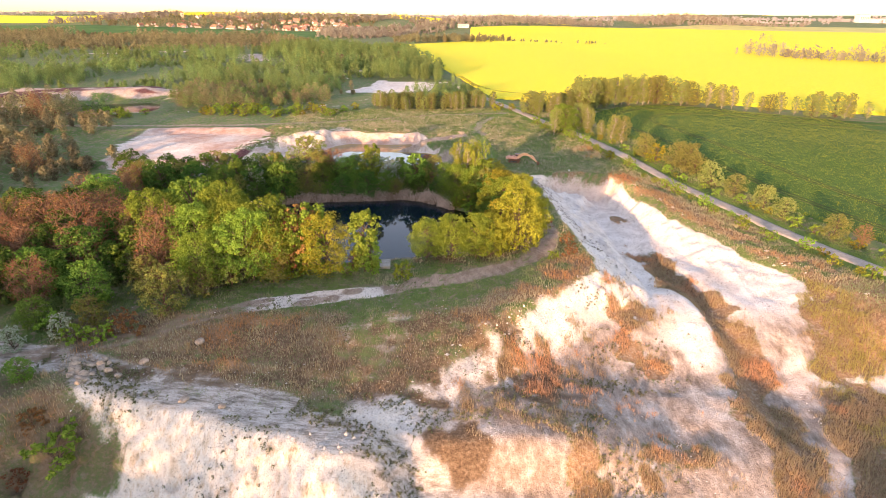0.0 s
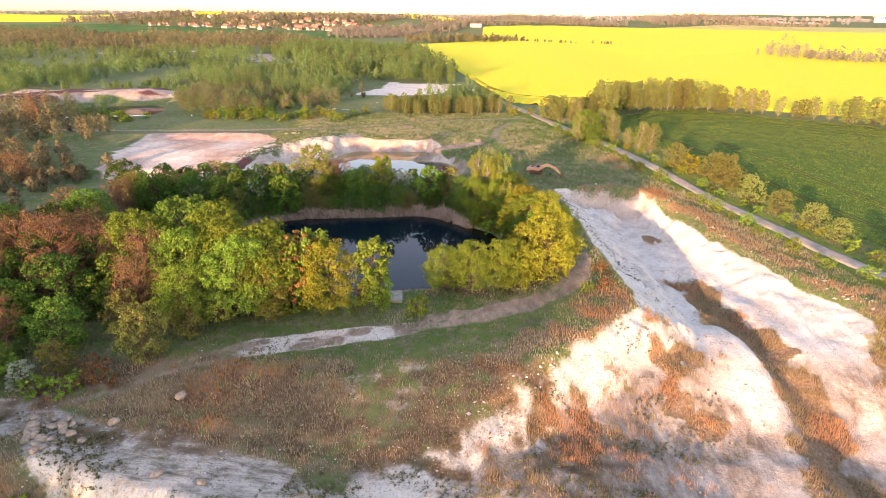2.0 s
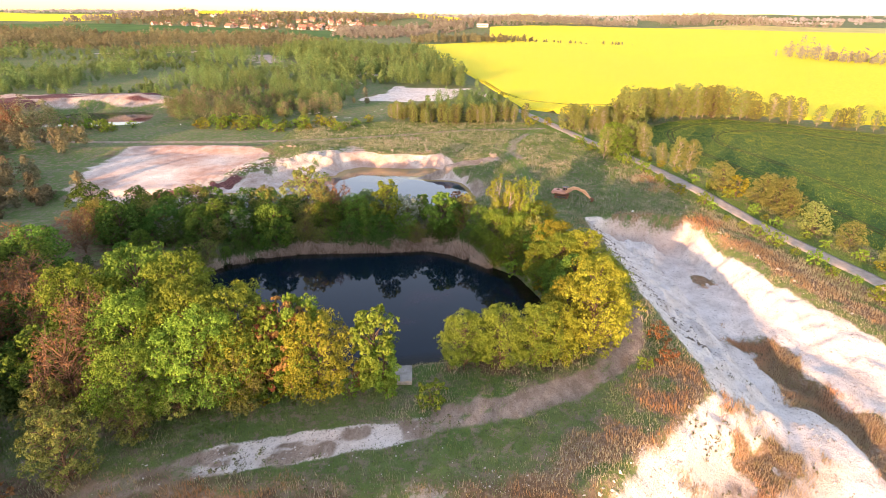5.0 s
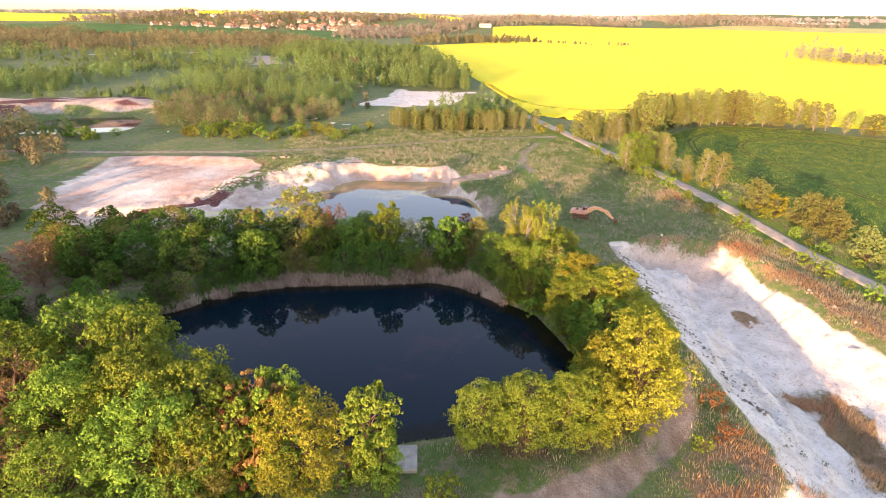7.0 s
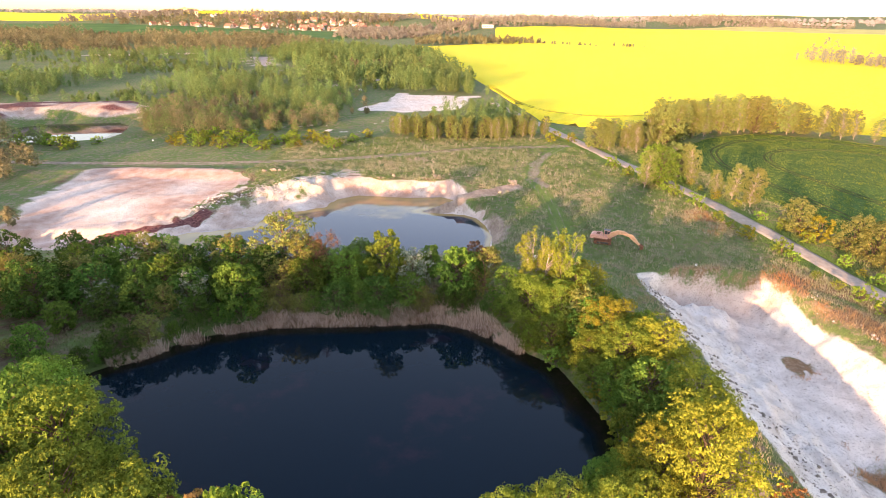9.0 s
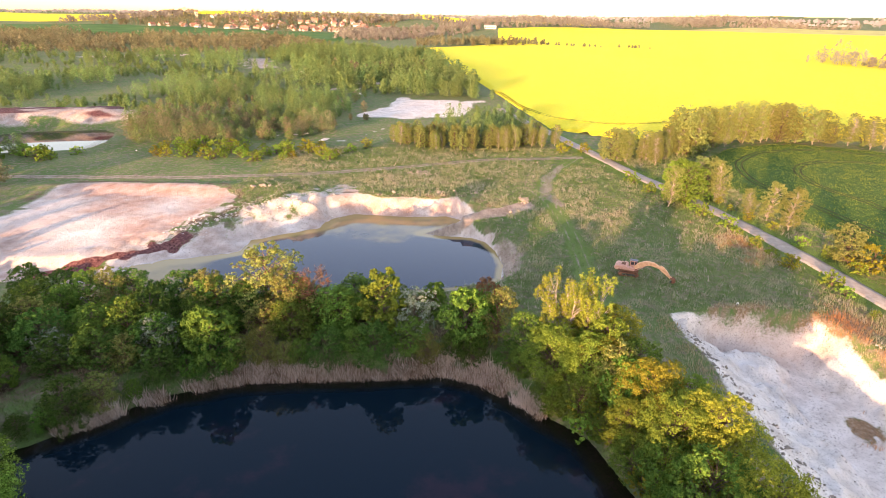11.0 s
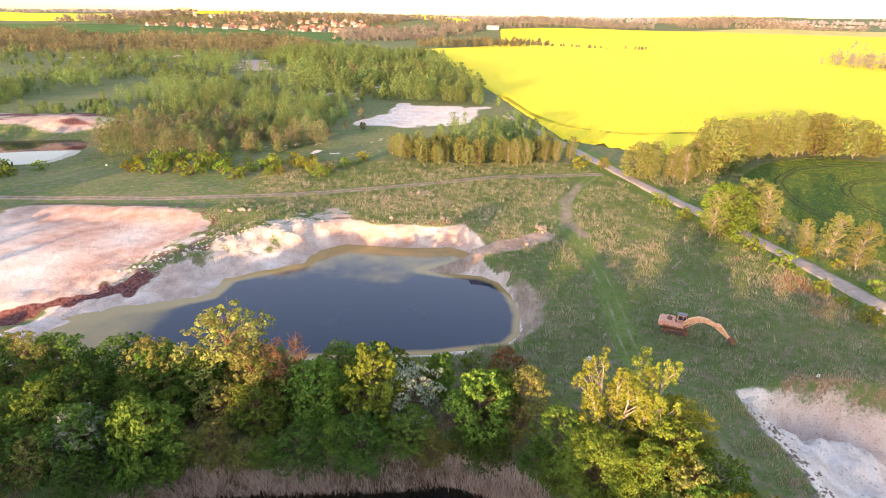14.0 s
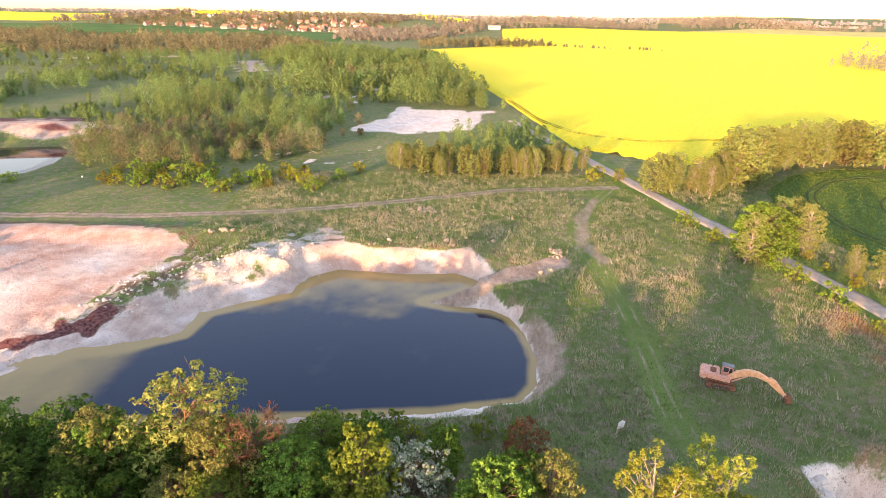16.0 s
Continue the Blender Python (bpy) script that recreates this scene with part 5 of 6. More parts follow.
def build_grass():
    rng = np.random.default_rng(71)
    x, y = rng.uniform(-66, 92, 230000), rng.uniform(44, 262, 230000)
    m = masks(x, y)
    bare = np.maximum.reduce([m["chalk"] * 1.1, m["dirt"] * 1.2, m["field"], m["stain"]])
    wet = np.maximum(inside_distance(x, y, POND_A), inside_distance(x, y, POND_B)) > -0.6
    ok = (rng.random(len(x)) > bare) & ~wet & (line_distance(x, y, ROAD)[0] > 1.8)
    ok &= inside_distance(x, y, PIT) < 3
    x, y = x[ok], y[ok]
    rust, lush = m["rust"][ok], m["lush"][ok]
    patch = 0.5 * fbm(x, y, 9, 3, 31) + 0.5 * ss(0.3, 0.7, fbm(x, y, 2.6, 3, 47))
    straw = ss(0.52, 0.72, fbm(x, y, 14, 3, 33))
    dry = rust > 0.25 + 0.5 * rng.random(len(x))
    warm = ss(0.42, 0.62, fbm(x, y, 7, 3, 44))
    tint = np.where(dry, 0.46 + 0.22 * patch + 0.22 * warm * ss(60, 46, x) + 0.12 * rng.random(len(x)) - 0.14 * ss(46, 60, x) + 0.26 * ss(44, 50, x) * ss(-9, -4, inside_distance(x, y, PIT)) * ss(92, 104, y), np.clip(0.0 + 0.46 * patch + 0.18 * straw + 0.08 * rng.random(len(x)) - 0.3 * lush + 0.16 * ss(-14, 0, inside_distance(x, y, PIT)) + 0.22 * m["soil_and_shade"][ok], 0, 0.72))
    tall = np.where(dry, 0.45 + 0.6 * patch, 0.24 + 0.4 * patch) * (1 - 0.5 * lush) * rng.uniform(0.7, 1.2, len(x))
    blades("meadow_grass", x, y, tall, tint, 3, 0.042, GRASS, "rough spring grass with grey straw and rusty patches", "grass", 72)


def build_pit_grass():
    """Stands of tall dry grass on the pit's floor and slopes."""
    rng = np.random.default_rng(77)
    x, y = rng.uniform(0, 84, 90000), rng.uniform(44, 142, 90000)
    rust = masks(x, y)["rust"]
    thick = fbm(x, y, 3.0, 3, 54)
    ok = (inside_distance(x, y, PIT) > 2.0) & (rng.random(len(x)) < rust * ss(0.3, 0.55, thick) * 1.25)
    x, y, thick = x[ok], y[ok], thick[ok]
    warm = ss(0.46, 0.64, fbm(x, y, 8, 3, 55))
    tint = np.clip(0.3 + 0.55 * warm + 0.3 * (thick - 0.4) + rng.normal(0, 0.08, len(x)), 0, 1)
    tint = np.where(x > 57 + 4 * thick, np.clip(tint - 0.42, 0, 0.5), tint)
    blades("dry_grass", x, y, 0.35 + 1.0 * thick * rng.uniform(0.6, 1.2, len(x)), tint, 5, 0.028, DRY_GRASS, "tall dry orange-brown grass on the pit floor", "grass", 78, 0.35, 0.22)


DRY_GRASS = blade_material("dry_grass", ((0.0, (0.34, 0.30, 0.11)), (0.2, (0.30, 0.24, 0.14)), (0.45, (0.37, 0.29, 0.19)), (0.7, (0.44, 0.28, 0.17)), (1.0, (0.54, 0.30, 0.18))))


def build_reeds():
    rng = np.random.default_rng(73)
    x, y = rng.uniform(-66, 14, 90000), rng.uniform(118, 149, 90000)
    d = inside_distance(x, y, POND_A)
    back = 0.7 + 1.2 * ss(-46, -34, x) * ss(4, -3, x)
    ok = (d > -back * (0.5 + 1.0 * fbm(x, y, 5, 3, 36))) & (d < 0.2 + 1.6 * fbm(x, y, 4, 3, 35)) & (fbm(x, y, 2.5, 2, 38) > 0.3) & ((y > 122 + 0.2 * np.abs(x + 25)) | (x > 4)) & (x < 1 + 4 * fbm(x, y, 3, 2, 34))
    x, y = x[ok], y[ok]
    t = fbm(x, y, 3, 3, 37)
    blades("reed_bed", x, y, 0.2 + 1.9 * t + 0.9 * rng.random(len(x)) ** 2, np.clip(rng.normal(0.42, 0.4, len(x)) + 1.4 * (t - 0.4), 0, 1), 3, 0.045, REED, "belt of dry tan reeds at the pond's edge", "reeds", 74, 0.9, 0.15)


def build_wheat():
    """Crop rows on the near part of the wheat field."""
    rng = np.random.default_rng(75)
    x, y = rng.uniform(60, 180, 100000), rng.uniform(90, 280, 100000)
    d = inside_distance(x, y, WHEAT)
    rut = np.minimum(np.abs(np.abs(d - 9) - 0.9), np.abs(np.abs(d - 31) - 0.9))
    ok = (d > 0.6) & (rut > 0.35)
    x, y = x[ok], y[ok]
    blades("wheat_blades", x, y, rng.uniform(0.45, 0.75, len(x)), np.clip(0.05 + 0.25 * fbm(x, y, 20, 3, 39) + rng.normal(0, 0.04, len(x)), 0, 1), 3, 0.085, WHEAT_BLADE, "young green wheat blades", "crop", 76, 0.3, 0.4)


WHEAT_BLADE = blade_material("wheat_blades", ((0.0, (0.13, 0.17, 0.022)), (0.4, (0.26, 0.29, 0.045))))
build_grass()
build_pit_grass()
build_reeds()
build_wheat()


# ---- shaped solids ----
def solid(name, profile, y0, y1, mat, parent, bevel=0.04, label="", taper=1.0):
    """A side outline in x and z, given thickness from y0 to y1, with rounded edges."""
    bm = bmesh.new()
    mid = (y0 + y1) / 2
    a = [bm.verts.new((x, y0, z)) for x, z in profile]
    b = [bm.verts.new((x, y1, z)) for x, z in profile]
    bm.faces.new(a)
    bm.faces.new(b[::-1])
    n = len(profile)
    for i in range(n):
        bm.faces.new((a[i], b[i], b[(i + 1) % n], a[(i + 1) % n]))
    bmesh.ops.recalc_face_normals(bm, faces=bm.faces)
    if bevel:
        bmesh.ops.bevel(bm, geom=list(bm.edges), offset=bevel, segments=2, affect='EDGES', clamp_overlap=True)
    me = bpy.data.meshes.new(name)
    bm.to_mesh(me)
    bm.free()
    me.materials.append(mat)
    return part(name, me, parent, label)


def rod(name, a, b, r, mat, parent, sides=10, label=""):
    a, b = np.array(a, float), np.array(b, float)
    vs, fs = tubes([(np.array([a, a + (b - a) * 0.001, b - (b - a) * 0.001, b]), np.array([r * 0.02, r, r, r * 0.02]))], sides)
    return part(name, mesh_of(name, vs, fs, mat, False), parent, label)


# ---- excavator ----
FADED = plain_material("faded_orange_paint", (0.52, 0.23, 0.16), (0.68, 0.38, 0.29), 3.0, 0.6, 0.15, 0.01)
BOOM_PAINT = plain_material("faded_yellow_paint", (0.56, 0.27, 0.14), (0.72, 0.42, 0.25), 3.0, 0.55, 0.15, 0.01)
RUST = plain_material("rusty_steel", (0.12, 0.055, 0.035), (0.28, 0.13, 0.08), 4.0, 0.9, 0.5, 0.02)
DARK_STEEL = plain_material("dark_steel", (0.03, 0.03, 0.03), (0.07, 0.065, 0.06), 4.0, 0.6, 0.2, 0.01)
GLASS = plain_material("dusty_glass", (0.03, 0.035, 0.04), (0.06, 0.065, 0.07), 2.0, 0.12, 0.02, 0.01)
GREY_ROOF = plain_material("grey_cab_roof", (0.16, 0.16, 0.17), (0.26, 0.26, 0.27), 2.0, 0.7, 0.1, 0.01)


def build_excavator(x, y, turn, track_turn):
    top = new("excavator")
    z = float(height(np.array([x]), np.array([y]))[0])
    top.matrix_basis = pose(x, y, z, 0, 0, turn) @ Matrix.Scale(0.88, 4)
    c, s_ = math.cos(radians(track_turn)), math.sin(radians(track_turn))
    oval = [(-1.95, 0.25), (-1.7, 0.02), (1.7, 0.02), (1.95, 0.25), (2.0, 0.5), (1.8, 0.8), (1.4, 0.88), (-1.4, 0.88), (-1.8, 0.8), (-2.0, 0.5)]
    for side in (-1, 1):
        track = solid("crawler_track", oval, side * 1.1 - 0.28, side * 1.1 + 0.28, RUST, top, 0.05, "rusty crawler track")
        track.rotation_euler.z = radians(track_turn)
        frame_ = solid("track_frame", [(-1.3, 0.25), (1.3, 0.25), (1.2, 0.65), (-1.2, 0.65)], side * 1.1 - 0.31, side * 1.1 + 0.31, DARK_STEEL, track, 0.03)
        for k in range(-4, 5):
            solid("track_shoe", [(k * 0.4 - 0.15, 0.88), (k * 0.4 + 0.15, 0.88), (k * 0.4 + 0.13, 0.93), (k * 0.4 - 0.13, 0.93)], side * 1.1 - 0.3, side * 1.1 + 0.3, RUST, track, 0.0)
    under = solid("undercarriage", [(-0.9, 0.4), (0.9, 0.4), (0.8, 0.95), (-0.8, 0.95)], -0.9, 0.9, RUST, top, 0.05)
    rod("slewing_ring", (0, 0, 0.9), (0, 0, 1.12), 0.75, DARK_STEEL, top, 16)
    solid("deck", [(-2.3, 1.1), (1.7, 1.1), (1.75, 1.35), (-2.3, 1.35)], -1.3, 1.3, RUST, top, 0.04)
    solid("counterweight", [(-2.75, 1.2), (-2.2, 1.05), (-1.75, 1.1), (-1.75, 2.1), (-2.5, 2.1), (-2.8, 1.8)], -1.32, 1.32, FADED, top, 0.14, "faded orange counterweight")
    hood = solid("engine_hood", [(-1.75, 1.35), (-0.2, 1.35), (-0.2, 2.0), (-0.5, 2.2), (-1.75, 2.15)], -1.28, 1.28, FADED, top, 0.08, "faded orange engine hood")
    solid("hatch", [(-1.5, 2.17), (-0.7, 2.2), (-0.7, 2.27), (-1.5, 2.24)], -0.7, 0.5, RUST, hood, 0.02)
    rod("exhaust_pipe", (-1.2, 0.8, 2.1), (-1.2, 0.8, 2.75), 0.07, DARK_STEEL, hood)
    solid("side_box", [(-0.2, 1.35), (1.2, 1.35), (1.2, 1.75), (0.9, 1.95), (-0.2, 1.95)], -1.28, -0.45, FADED, top, 0.06)
    cab = solid("cab", [(0.0, 1.35), (1.55, 1.35), (1.65, 1.9), (1.35, 2.85), (0.05, 2.85)], 0.4, 1.28, FADED, top, 0.06, "cab with dark dusty windows")
    solid("cab_roof", [(-0.08, 2.86), (1.5, 2.86), (1.45, 2.96), (-0.05, 2.98)], 0.34, 1.34, GREY_ROOF, cab, 0.03, "grey cab roof")
    solid("side_window", [(0.2, 2.0), (0.85, 2.0), (0.85, 2.7), (0.2, 2.7)], 0.385, 1.295, GLASS, cab, 0.0)
    solid("door_window", [(0.95, 1.7), (1.5, 1.8), (1.25, 2.7), (0.95, 2.7)], 0.385, 1.295, GLASS, cab, 0.0)
    solid("windscreen", [(1.55, 1.6), (1.68, 1.95), (1.41, 2.75), (1.33, 2.75)], 0.5, 1.18, GLASS, cab, 0.0)
    boom = solid("boom", [(0.6, 1.6), (1.15, 1.4), (1.95, 2.0), (3.1, 2.65), (4.2, 2.8), (6.1, 2.35), (6.3, 2.7), (4.5, 3.55), (3.1, 3.6), (1.8, 2.95)], -0.52, 0.06, BOOM_PAINT, top, 0.05, "bent boom in faded yellow-orange paint")
    stick = solid("stick", [(5.4, 2.8), (6.0, 3.15), (6.6, 2.85), (8.3, 1.0), (7.95, 0.75), (5.9, 2.2)], -0.45, 0.0, BOOM_PAINT, top, 0.04, "faded yellow-orange stick")
    for y_ in (-0.62, 0.16):
        rod("boom_cylinder", (1.35, y_, 1.3), (3.2, y_, 2.75), 0.085, FADED, top)
    rod("stick_cylinder", (3.5, -0.22, 3.6), (5.75, -0.22, 3.0), 0.08, BOOM_PAINT, top)
    rod("bucket_cylinder", (6.35, -0.22, 2.85), (8.0, -0.22, 1.35), 0.06, DARK_STEEL, top)
    bucket = solid("bucket", [(7.95, 1.05), (8.45, 1.1), (8.95, 0.75), (9.05, 0.3), (8.7, 0.02), (8.2, 0.05), (8.5, 0.35), (8.35, 0.7), (7.95, 0.85)], -0.75, 0.3, RUST, top, 0.03, "rusty bucket")
    for k in range(5):
        solid("tooth", [(8.2, 0.0), (7.95, -0.03), (8.2, 0.1)], -0.72 + k * 0.23, -0.62 + k * 0.23, DARK_STEEL, bucket, 0.0)
    return tagged(top, "abandoned faded orange crawler excavator standing in the meadow", "excavator")


build_excavator(21.9, 169.6, -24, 8)


# ---- stones ----
def stone_mesh(seed, flat=0.7):
    rng = np.random.default_rng(seed)
    bm = bmesh.new()
    bmesh.ops.create_icosphere(bm, subdivisions=2, radius=0.5)
    cuts = rng.normal(size=(7, 3))
    cuts /= np.linalg.norm(cuts, axis=1, keepdims=True)
    for v in bm.verts:
        p = np.array(v.co)
        for c in cuts:
            over = p @ c - 0.34 - 0.08 * rng.random()
            if over > 0:
                p = p - c * over * 0.9
        v.co = (p[0] * 1.2, p[1], p[2] * flat)
    me = bpy.data.meshes.new("boulder")
    bm.to_mesh(me)
    bm.free()
    me.materials.append(STONE)
    return me


STONES = [stone_mesh(k, 0.6 + 0.1 * k) for k in range(4)]


def stones(places, seed, lo, hi, label, group, mat=None):
    rng = np.random.default_rng(seed)
    for x, y in places:
        ob = new("boulder", STONES[int(rng.integers(4))])
        size = float(rng.uniform(lo, hi))
        z = float(height(np.array([x]), np.array([y]))[0])
        ob.matrix_basis = pose(x, y, z + 0.12 * size, rng.uniform(-15, 15), rng.uniform(-15, 15), rng.uniform(0, 360)) @ Matrix.Diagonal((size, size, size, 1))
        if mat:
            ob.data = ob.data.copy()
            ob.data.materials[0] = mat
        tagged(ob, label, "boulder", group)


rng = np.random.default_rng(81)
stones([(-47.5 + rng.normal(0, 2.4), 62.6 + rng.normal(0, 1.6)) for _ in range(26)] + [(-41, 65), (-35, 69.5), (-38, 59), (-33, 58.5), (-28, 58)], 82, 0.5, 1.5, "pale limestone boulder beside the dirt road", "boulders by the dirt road")
stones([(-20 + rng.normal(0, 1.4), 230 + rng.normal(0, 1.2)) for _ in range(26)], 83, 0.4, 1.2, "reddish-white block in a rubble heap", "rubble heap on the meadow")
stones([(7 + rng.normal(0, 0.9), 207 + rng.normal(0, 1.6)) for _ in range(22)], 84, 0.3, 0.9, "reddish-white block in a rubble heap", "rubble heap by the tracks")
stones([(-61.5 + 0.9 * k + rng.normal(0, 0.2), 212 + rng.normal(0, 0.5)) for k in range(6)], 85, 0.5, 1.3, "pale block on the pit's rim", "blocks on the rim")
stones([(-30 + 5.5 * k + rng.normal(0, 1.5), 211.5 + rng.normal(0, 1.0)) for k in range(7)] + [(-13, 213), (-11.5, 212.6), (-10, 213.2), (5, 200), (3, 199)], 86, 0.4, 1.2, "pale block on the pond's bank", "blocks on the bank")


def rubble(name, x, y, size, label, seed, mat):
    """Chips and clods too many to count."""
    rng = np.random.default_rng(seed)
    n = len(x)
    base = np.array([(1, 0, 0), (-1, 0, 0), (0, 1, 0), (0, -1, 0), (0, 0, 1), (0, 0, -0.5)], float)
    faces = np.array([(0, 2, 4), (2, 1, 4), (1, 3, 4), (3, 0, 4), (2, 0, 5), (1, 2, 5), (3, 1, 5), (0, 3, 5)])
    jit = base[None] * rng.uniform(0.5, 1.3, (n, 6, 1)) + rng.normal(0, 0.15, (n, 6, 3))
    a = rng.random(n) * 6.28
    ca, sa = np.cos(a)[:, None], np.sin(a)[:, None]
    p = np.stack([jit[..., 0] * ca - jit[..., 1] * sa, jit[..., 0] * sa + jit[..., 1] * ca, jit[..., 2] * 0.8], -1) * size[:, None, None] * 0.5
    p += np.stack([x, y, height(x, y) + 0.1 * size], 1)[:, None]
    f = faces[None] + (np.arange(n) * 6)[:, None, None]
    me = mesh_of(name, p.reshape(-1, 3), f.reshape(-1, 3), mat)
    return tagged(new(name, me), label, "rubble", kind="stuff")


CLOD = plain_material("grey_clods", (0.14, 0.12, 0.10), (0.30, 0.26, 0.22), 2.0, 0.95, 0.4, 0.05)
CHIP = plain_material("chalk_chips", (0.40, 0.36, 0.32), (0.62, 0.57, 0.52), 2.0, 0.95, 0.4, 0.05)
rng = np.random.default_rng(87)
x, y = rng.uniform(-55, 75, 42000), rng.uniform(44, 160, 42000)
m = masks(x, y)
ok = (m["chalk"] > 0.4) & (fbm(x * 1.6, y * 0.6, 7, 3, 41) > 0.56 + 0.1 * rng.random(len(x)))
x, y = x[ok], y[ok]
half = rng.random(len(x)) < 0.55
rubble("clods", x[half], y[half], rng.uniform(0.08, 0.32, half.sum()), "grey clods scattered on the chalk", 88, CLOD)
rubble("chalk_chips", x[~half], y[~half], rng.uniform(0.08, 0.35, (~half).sum()), "white chalk chips and lumps", 89, CHIP)
for line, count, lo, hi, mat, label in (([(25.8, 152), (27.6, 140), (30, 120), (32, 106)], 420, 0.12, 0.8, CLOD, "dark clods along the ramp's edge"),
                                        ([(52, 152), (59, 129), (67, 111), (72, 102), (78, 88)], 110, 0.15, 0.8, CHIP, "broken chalk lumps along the pit's lip"),
                                        ([(-48, 58), (-30, 56), (-14, 52.5), (-8, 57), (0, 68), (12, 77), (24, 88)], 420, 0.12, 0.7, CHIP, "broken chalk lumps along the cliff's lip"),
                                        ([(-66, 186), (-62, 194), (-55, 198), (-48, 202), (-40, 207)], 700, 0.15, 0.8, CHIP, "chalk lumps on the pond's bank")):
    seat = np.sort(rng.random(count)) * (len(line) - 1)
    k = np.arange(len(line))
    px, py = np.interp(seat, k, [a for a, _ in line]) + rng.normal(0, 1.0 if count < 600 else 2.6, count), np.interp(seat, k, [b for _, b in line]) + rng.normal(0, 0.8 if count < 600 else 2.2, count)
    rubble("lumps", px, py, lo + (hi - lo) * rng.random(count) ** 3, label, 91 + count, mat)
x, y = rng.uniform(-55, 30, 6000), rng.uniform(58, 82, 6000)
ok = (rng.random(len(x)) < 0.10 + 0.5 * ss(0.5, 0.7, fbm(0.3 * x, y, 3, 3, 43))) & (inside_distance(x, y, PIT) < 0)
rubble("chalk_chips", x[ok], y[ok], 0.06 + 0.24 * rng.random(ok.sum()) ** 3, "white chalk lumps among dry grass", 90, CHIP)

stones([(25.6, 155.2), (26.3, 154.2), (25.2, 153.8), (26.8, 155.6), (25.8, 152.6)], 92, 0.9, 2.2, "white chalk block at the head of the ramp", "blocks at the ramp's head", CHIP)
# low weeds on the chalk and along the grey road
rng = np.random.default_rng(93)
x, y = rng.uniform(-54, 62, 22000), rng.uniform(45, 100, 22000)
m = masks(x, y)
ok = (rng.random(len(x)) < 0.9 * ss(0.5, 0.68, fbm(x * 0.7, y * 1.4, 6, 4, 56)) * (m["chalk"] + m["gravel"]) * ss(44, 20, x) * (1 - 0.85 * ss(0, 2, inside_distance(x, y, PIT)) * (x < -8)))
crowd("weeds", x[ok], y[ok], rng.uniform(0.2, 0.6, ok.sum()), WEED, 16, 0.17, "low grey-green weeds on the chalk", 94, 0.8)

# grey tussocks and dead stalks on the meadow
x, y = rng.uniform(-62, 62, 20000), rng.uniform(156, 262, 20000)
m = masks(x, y)
bare = np.maximum.reduce([m["chalk"], m["dirt"], m["field"], 0.8 * m["lush"]])
wet = np.maximum(inside_distance(x, y, POND_B), inside_distance(x, y, PINK_PIT)) > -1
ok = (rng.random(len(x)) < 0.12 + 0.75 * ss(0.38, 0.58, fbm(x, y, 11, 4, 58)) - bare) & ~wet & (line_distance(x, y, TRACK)[0] > 2.0) & (line_distance(x, y, BERM_TRACK)[0] > 2.0) & (line_distance(x, y, ROAD)[0] > 3.5) & (inside_distance(x, y, PIT) < -1)
x, y = x[ok], y[ok]
blades("tussocks", x, y, rng.uniform(0.5, 1.15, len(x)), np.clip(rng.normal(0.5, 0.25, len(x)), 0, 1), 9, 0.032, STRAW, "grey-green tussocks and dead stalks in the meadow", "grass", 95, 0.9, 0.28)

# ---- small things ----
CONCRETE = plain_material("weathered_concrete", (0.26, 0.24, 0.21), (0.42, 0.39, 0.35), 1.2, 0.9, 0.3, 0.03)
WHITE = plain_material("white_sheet", (0.62, 0.62, 0.60), (0.80, 0.80, 0.78), 2.0, 0.7, 0.1, 0.02)


def standing(name, x, y, turn=0.0, lift=0.0):
    top = new(name)
    top.matrix_basis = pose(x, y, float(height(np.array([x]), np.array([y]))[0]) + lift, 0, 0, turn)
    return top


pad = standing("landing_stage", -11, 94.4, 4, 0.0)
solid("slab", [(-1.3, -0.4), (1.3, -0.4), (1.3, 0.22), (-1.3, 0.22)], -1.9, 1.9, CONCRETE, pad, 0.04)
solid("kerb", [(-1.3, 0.22), (1.3, 0.22), (1.3, 0.40), (-1.3, 0.40)], -1.9, -1.6, CONCRETE, pad, 0.03)
tagged(pad, "weathered concrete landing stage on the pond's near shore", "landing stage")
board = standing("white_board", 7.5, 161, 20)
solid("panel", [(-0.45, 0.15), (0.35, 0.1), (0.5, 0.95), (0.1, 1.25), (-0.4, 1.0)], -0.04, 0.04, WHITE, board, 0.015)
rod("post", (0, 0.08, -0.2), (0, 0.08, 1.0), 0.035, DARK_STEEL, board)
tagged(board, "white board leaning on a post in the grass", "board")
for x, y, h in ((36.5, 158.8, 0.7), (-111, 249, 1.1)):
    mark = standing("marker_post", x, y, 10)
    rod("post", (0, 0, -0.2), (0, 0, h), 0.04, DARK_STEEL, mark)
    solid("plate", [(-0.22, h - 0.3), (0.22, h - 0.3), (0.22, h + 0.1), (-0.22, h + 0.1)], -0.03, 0.03, WHITE, mark, 0.01)
    tagged(mark, "small white marker plate on a post", "marker")

# ---- village and far buildings ----
WALLS = [plain_material("cream_render", (0.42, 0.34, 0.27), (0.52, 0.44, 0.36), 0.4, 0.9, 0.1, 0.02), plain_material("white_render", (0.52, 0.49, 0.45), (0.62, 0.59, 0.55), 0.4, 0.9, 0.1, 0.02)]
ROOFS = [plain_material("red_tiles", (0.33, 0.14, 0.10), (0.44, 0.22, 0.16), 0.8, 0.9, 0.3, 0.05), plain_material("brown_tiles", (0.20, 0.11, 0.08), (0.32, 0.18, 0.13), 0.8, 0.9, 0.3, 0.05)]


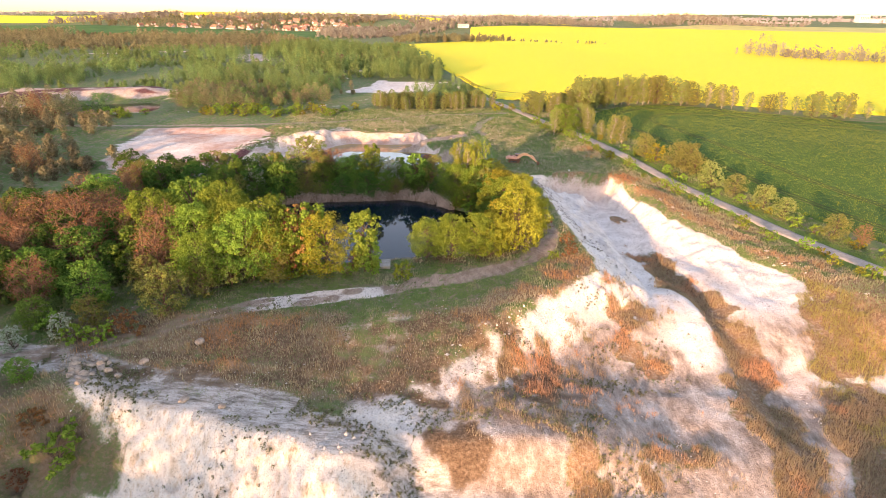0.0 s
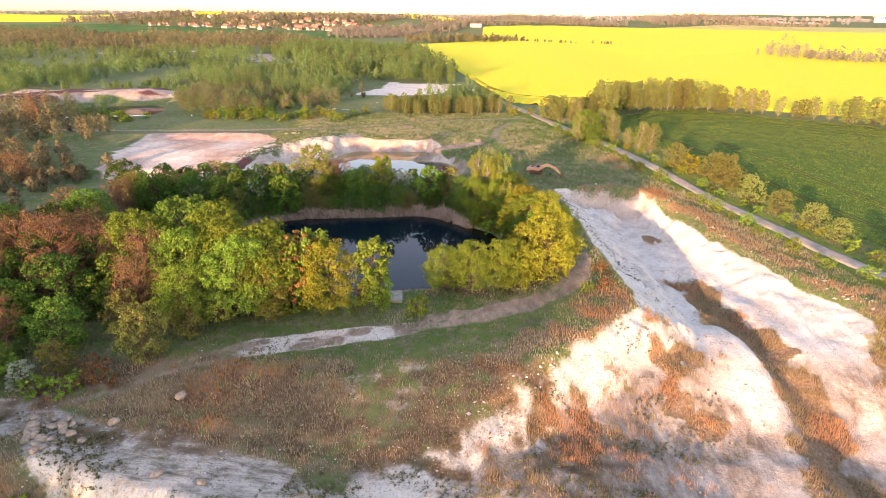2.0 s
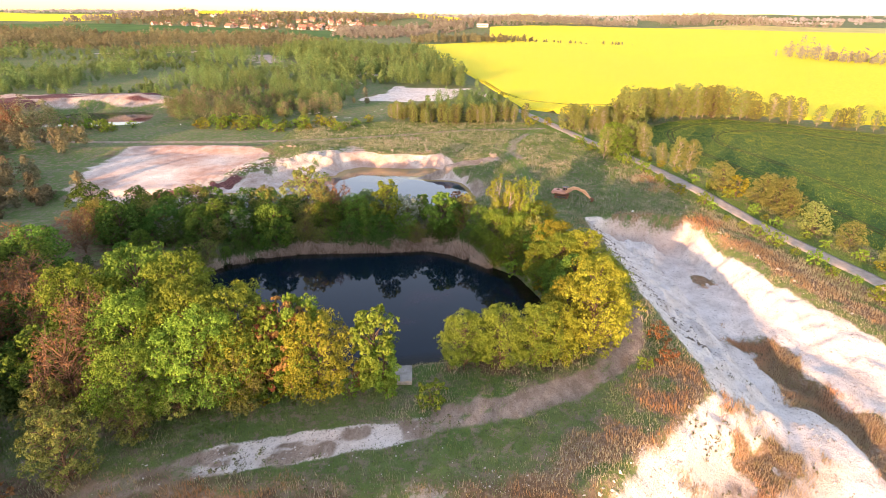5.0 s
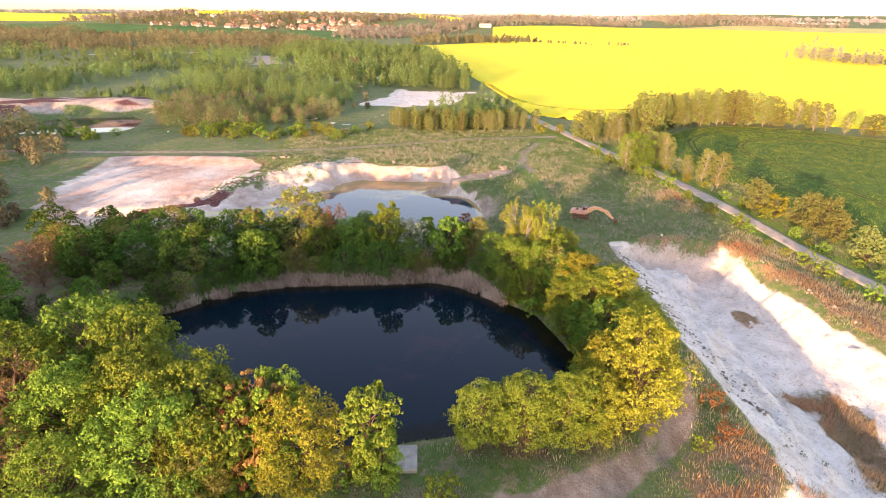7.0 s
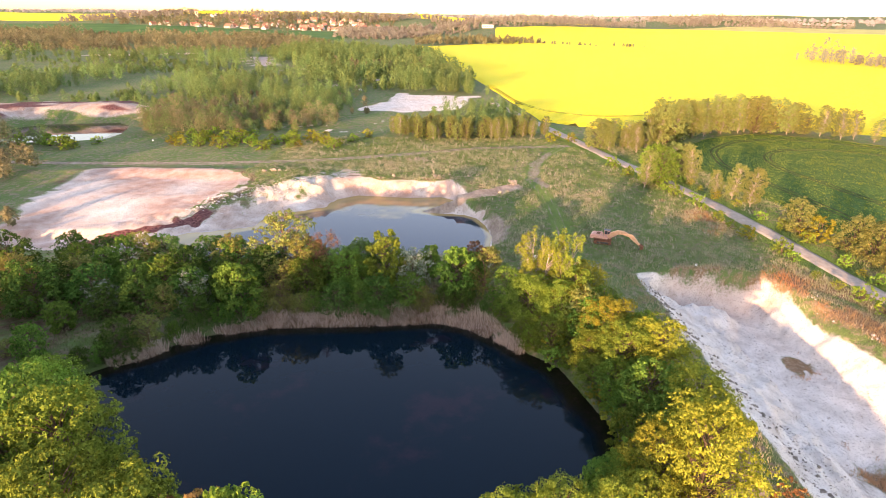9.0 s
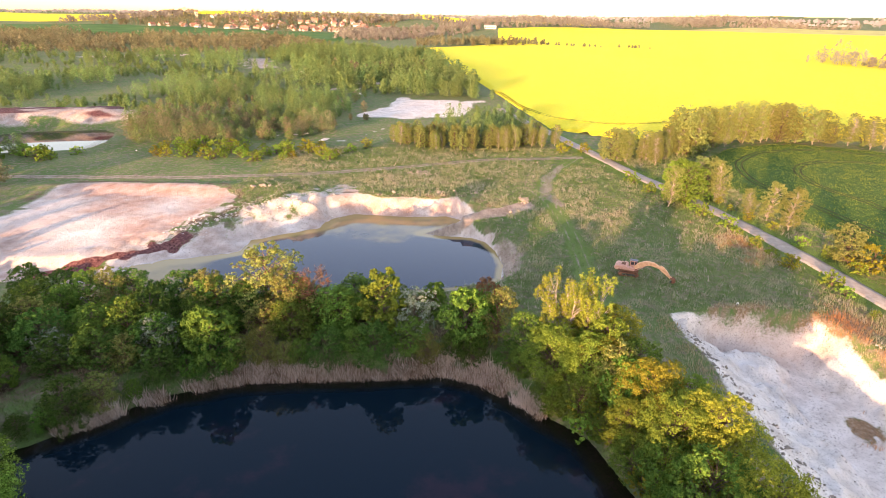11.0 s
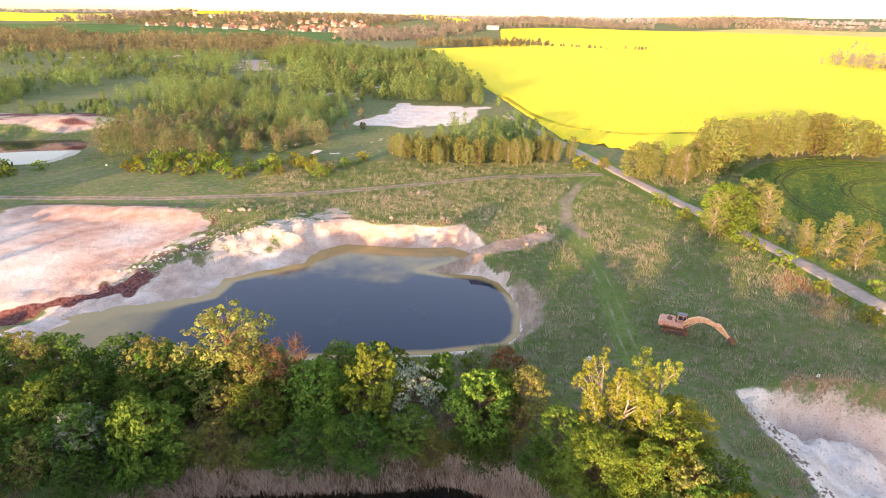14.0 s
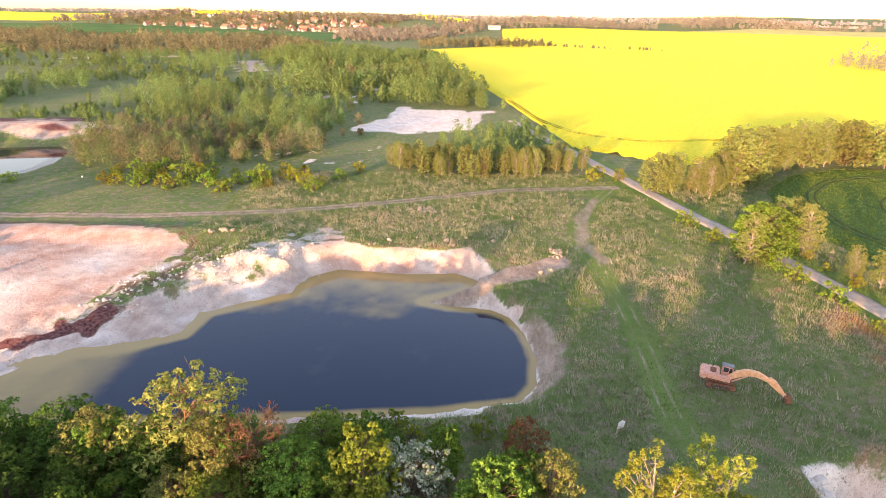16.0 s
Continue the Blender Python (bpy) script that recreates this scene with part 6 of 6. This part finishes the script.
def house(x, y, turn, long, deep, eaves, ridge, wall, roof, label):
    top = standing("house", x, y, turn, -0.5)
    h = deep / 2
    w = solid("wall", [(-h, 0), (h, 0), (h, eaves), (0, ridge), (-h, eaves)], -long / 2, long / 2, wall, top, 0.0)
    r = solid("roof", [(-h - 0.5, eaves - 0.35), (0, ridge + 0.1), (h + 0.5, eaves - 0.35), (h + 0.5, eaves), (0, ridge + 0.5), (-h - 0.5, eaves)], -long / 2 - 0.4, long / 2 + 0.4, roof, top, 0.0)
    solid("chimney", [(-0.4, ridge - 0.6), (0.4, ridge - 0.6), (0.4, ridge + 1.3), (-0.4, ridge + 1.3)], long * 0.2, long * 0.2 + 0.8, roof, r, 0.0)
    for k in (-0.3, 0.0, 0.3):
        for side in (-1, 1):
            solid("window", [(side * h - 0.05, 1.6), (side * h + 0.05, 1.6), (side * h + 0.05, 3.2), (side * h - 0.05, 3.2)], k * long - 0.6, k * long + 0.6, GLASS, w, 0.0)
    solid("window", [(-0.7, eaves - 0.3), (0.7, eaves - 0.3), (0.7, eaves + 1.1), (-0.7, eaves + 1.1)], -long / 2 - 0.05, -long / 2 + 0.05, GLASS, w, 0.0)
    return tagged(top, label, "house", "village houses")


rng = np.random.default_rng(91)
plans = [house(-430, 1232, 80, 13, 9, 4.5, 8.5, WALLS[0], ROOFS[0], "cream village house with red tiled roof"),
         house(-400, 1240, 20, 11, 8, 4, 7.5, WALLS[1], ROOFS[0], "white village house with red tiled roof"),
         house(-470, 1245, 60, 16, 10, 5, 9, WALLS[0], ROOFS[1], "cream farmhouse with brown tiled roof")]
for k in range(120):
    u = rng.random() ** 0.7
    x = -640 + 440 * u + rng.normal(0, 14)
    y = 1245 + min(210, abs(rng.normal(0, 95)))
    z = float(height(np.array([x]), np.array([y]))[0])
    copy_thing(plans[int(rng.choice([0, 0, 1, 1, 2]))], pose(x, y, z - 0.5, 0, 0, rng.uniform(0, 180)) @ Matrix.Scale(float(rng.uniform(0.6, 0.95)), 4))
tower = standing("church_tower", -600, 1400, 30, -0.5)
solid("wall", [(-3, 0), (3, 0), (3, 14), (-3, 14)], -3, 3, WALLS[0], tower, 0.0)
solid("roof", [(-3.4, 14), (3.4, 14), (1.6, 17), (0, 19), (-1.6, 17)], -3.4, 3.4, ROOFS[1], tower, 0.0)
solid("window", [(-0.8, 9), (0.8, 9), (0.8, 12), (-0.8, 12)], -3.1, 3.1, GLASS, tower, 0.0)
tagged(tower, "pale church tower among village trees", "tower")


def shed(x, y, turn, long, deep, tall, label, name="shed"):
    top = standing(name, x, y, turn, -0.5)
    w = solid("wall", [(-deep / 2, 0), (deep / 2, 0), (deep / 2, tall), (-deep / 2, tall)], -long / 2, long / 2, WALLS[1], top, 0.0)
    solid("roof", [(-deep / 2 - 0.5, tall), (deep / 2 + 0.5, tall), (deep / 2 + 0.5, tall + 0.5), (0, tall + 2), (-deep / 2 - 0.5, tall + 0.5)], -long / 2 - 0.5, long / 2 + 0.5, CONCRETE, top, 0.0)
    for k in range(5):
        solid("window", [(-deep / 2 - 0.06, tall * 0.4), (-deep / 2 + 0.06, tall * 0.4), (-deep / 2 + 0.06, tall * 0.75), (-deep / 2 - 0.06, tall * 0.75)], (k - 2) * long * 0.18 - 1.5, (k - 2) * long * 0.18 + 1.5, GLASS, w, 0.0)
    return tagged(top, label, "building")


shed(45, 1330, 80, 24, 12, 6, "white farm building on the wooded hill", "farm_building")
shed(1580, 2150, 100, 130, 40, 14, "long white factory hall in the valley", "factory_hall")
shed(1700, 2250, 95, 60, 30, 34, "white factory block in the valley", "factory_block")
shed(1560, 2260, 95, 40, 26, 28, "white factory block in the valley", "factory_block")
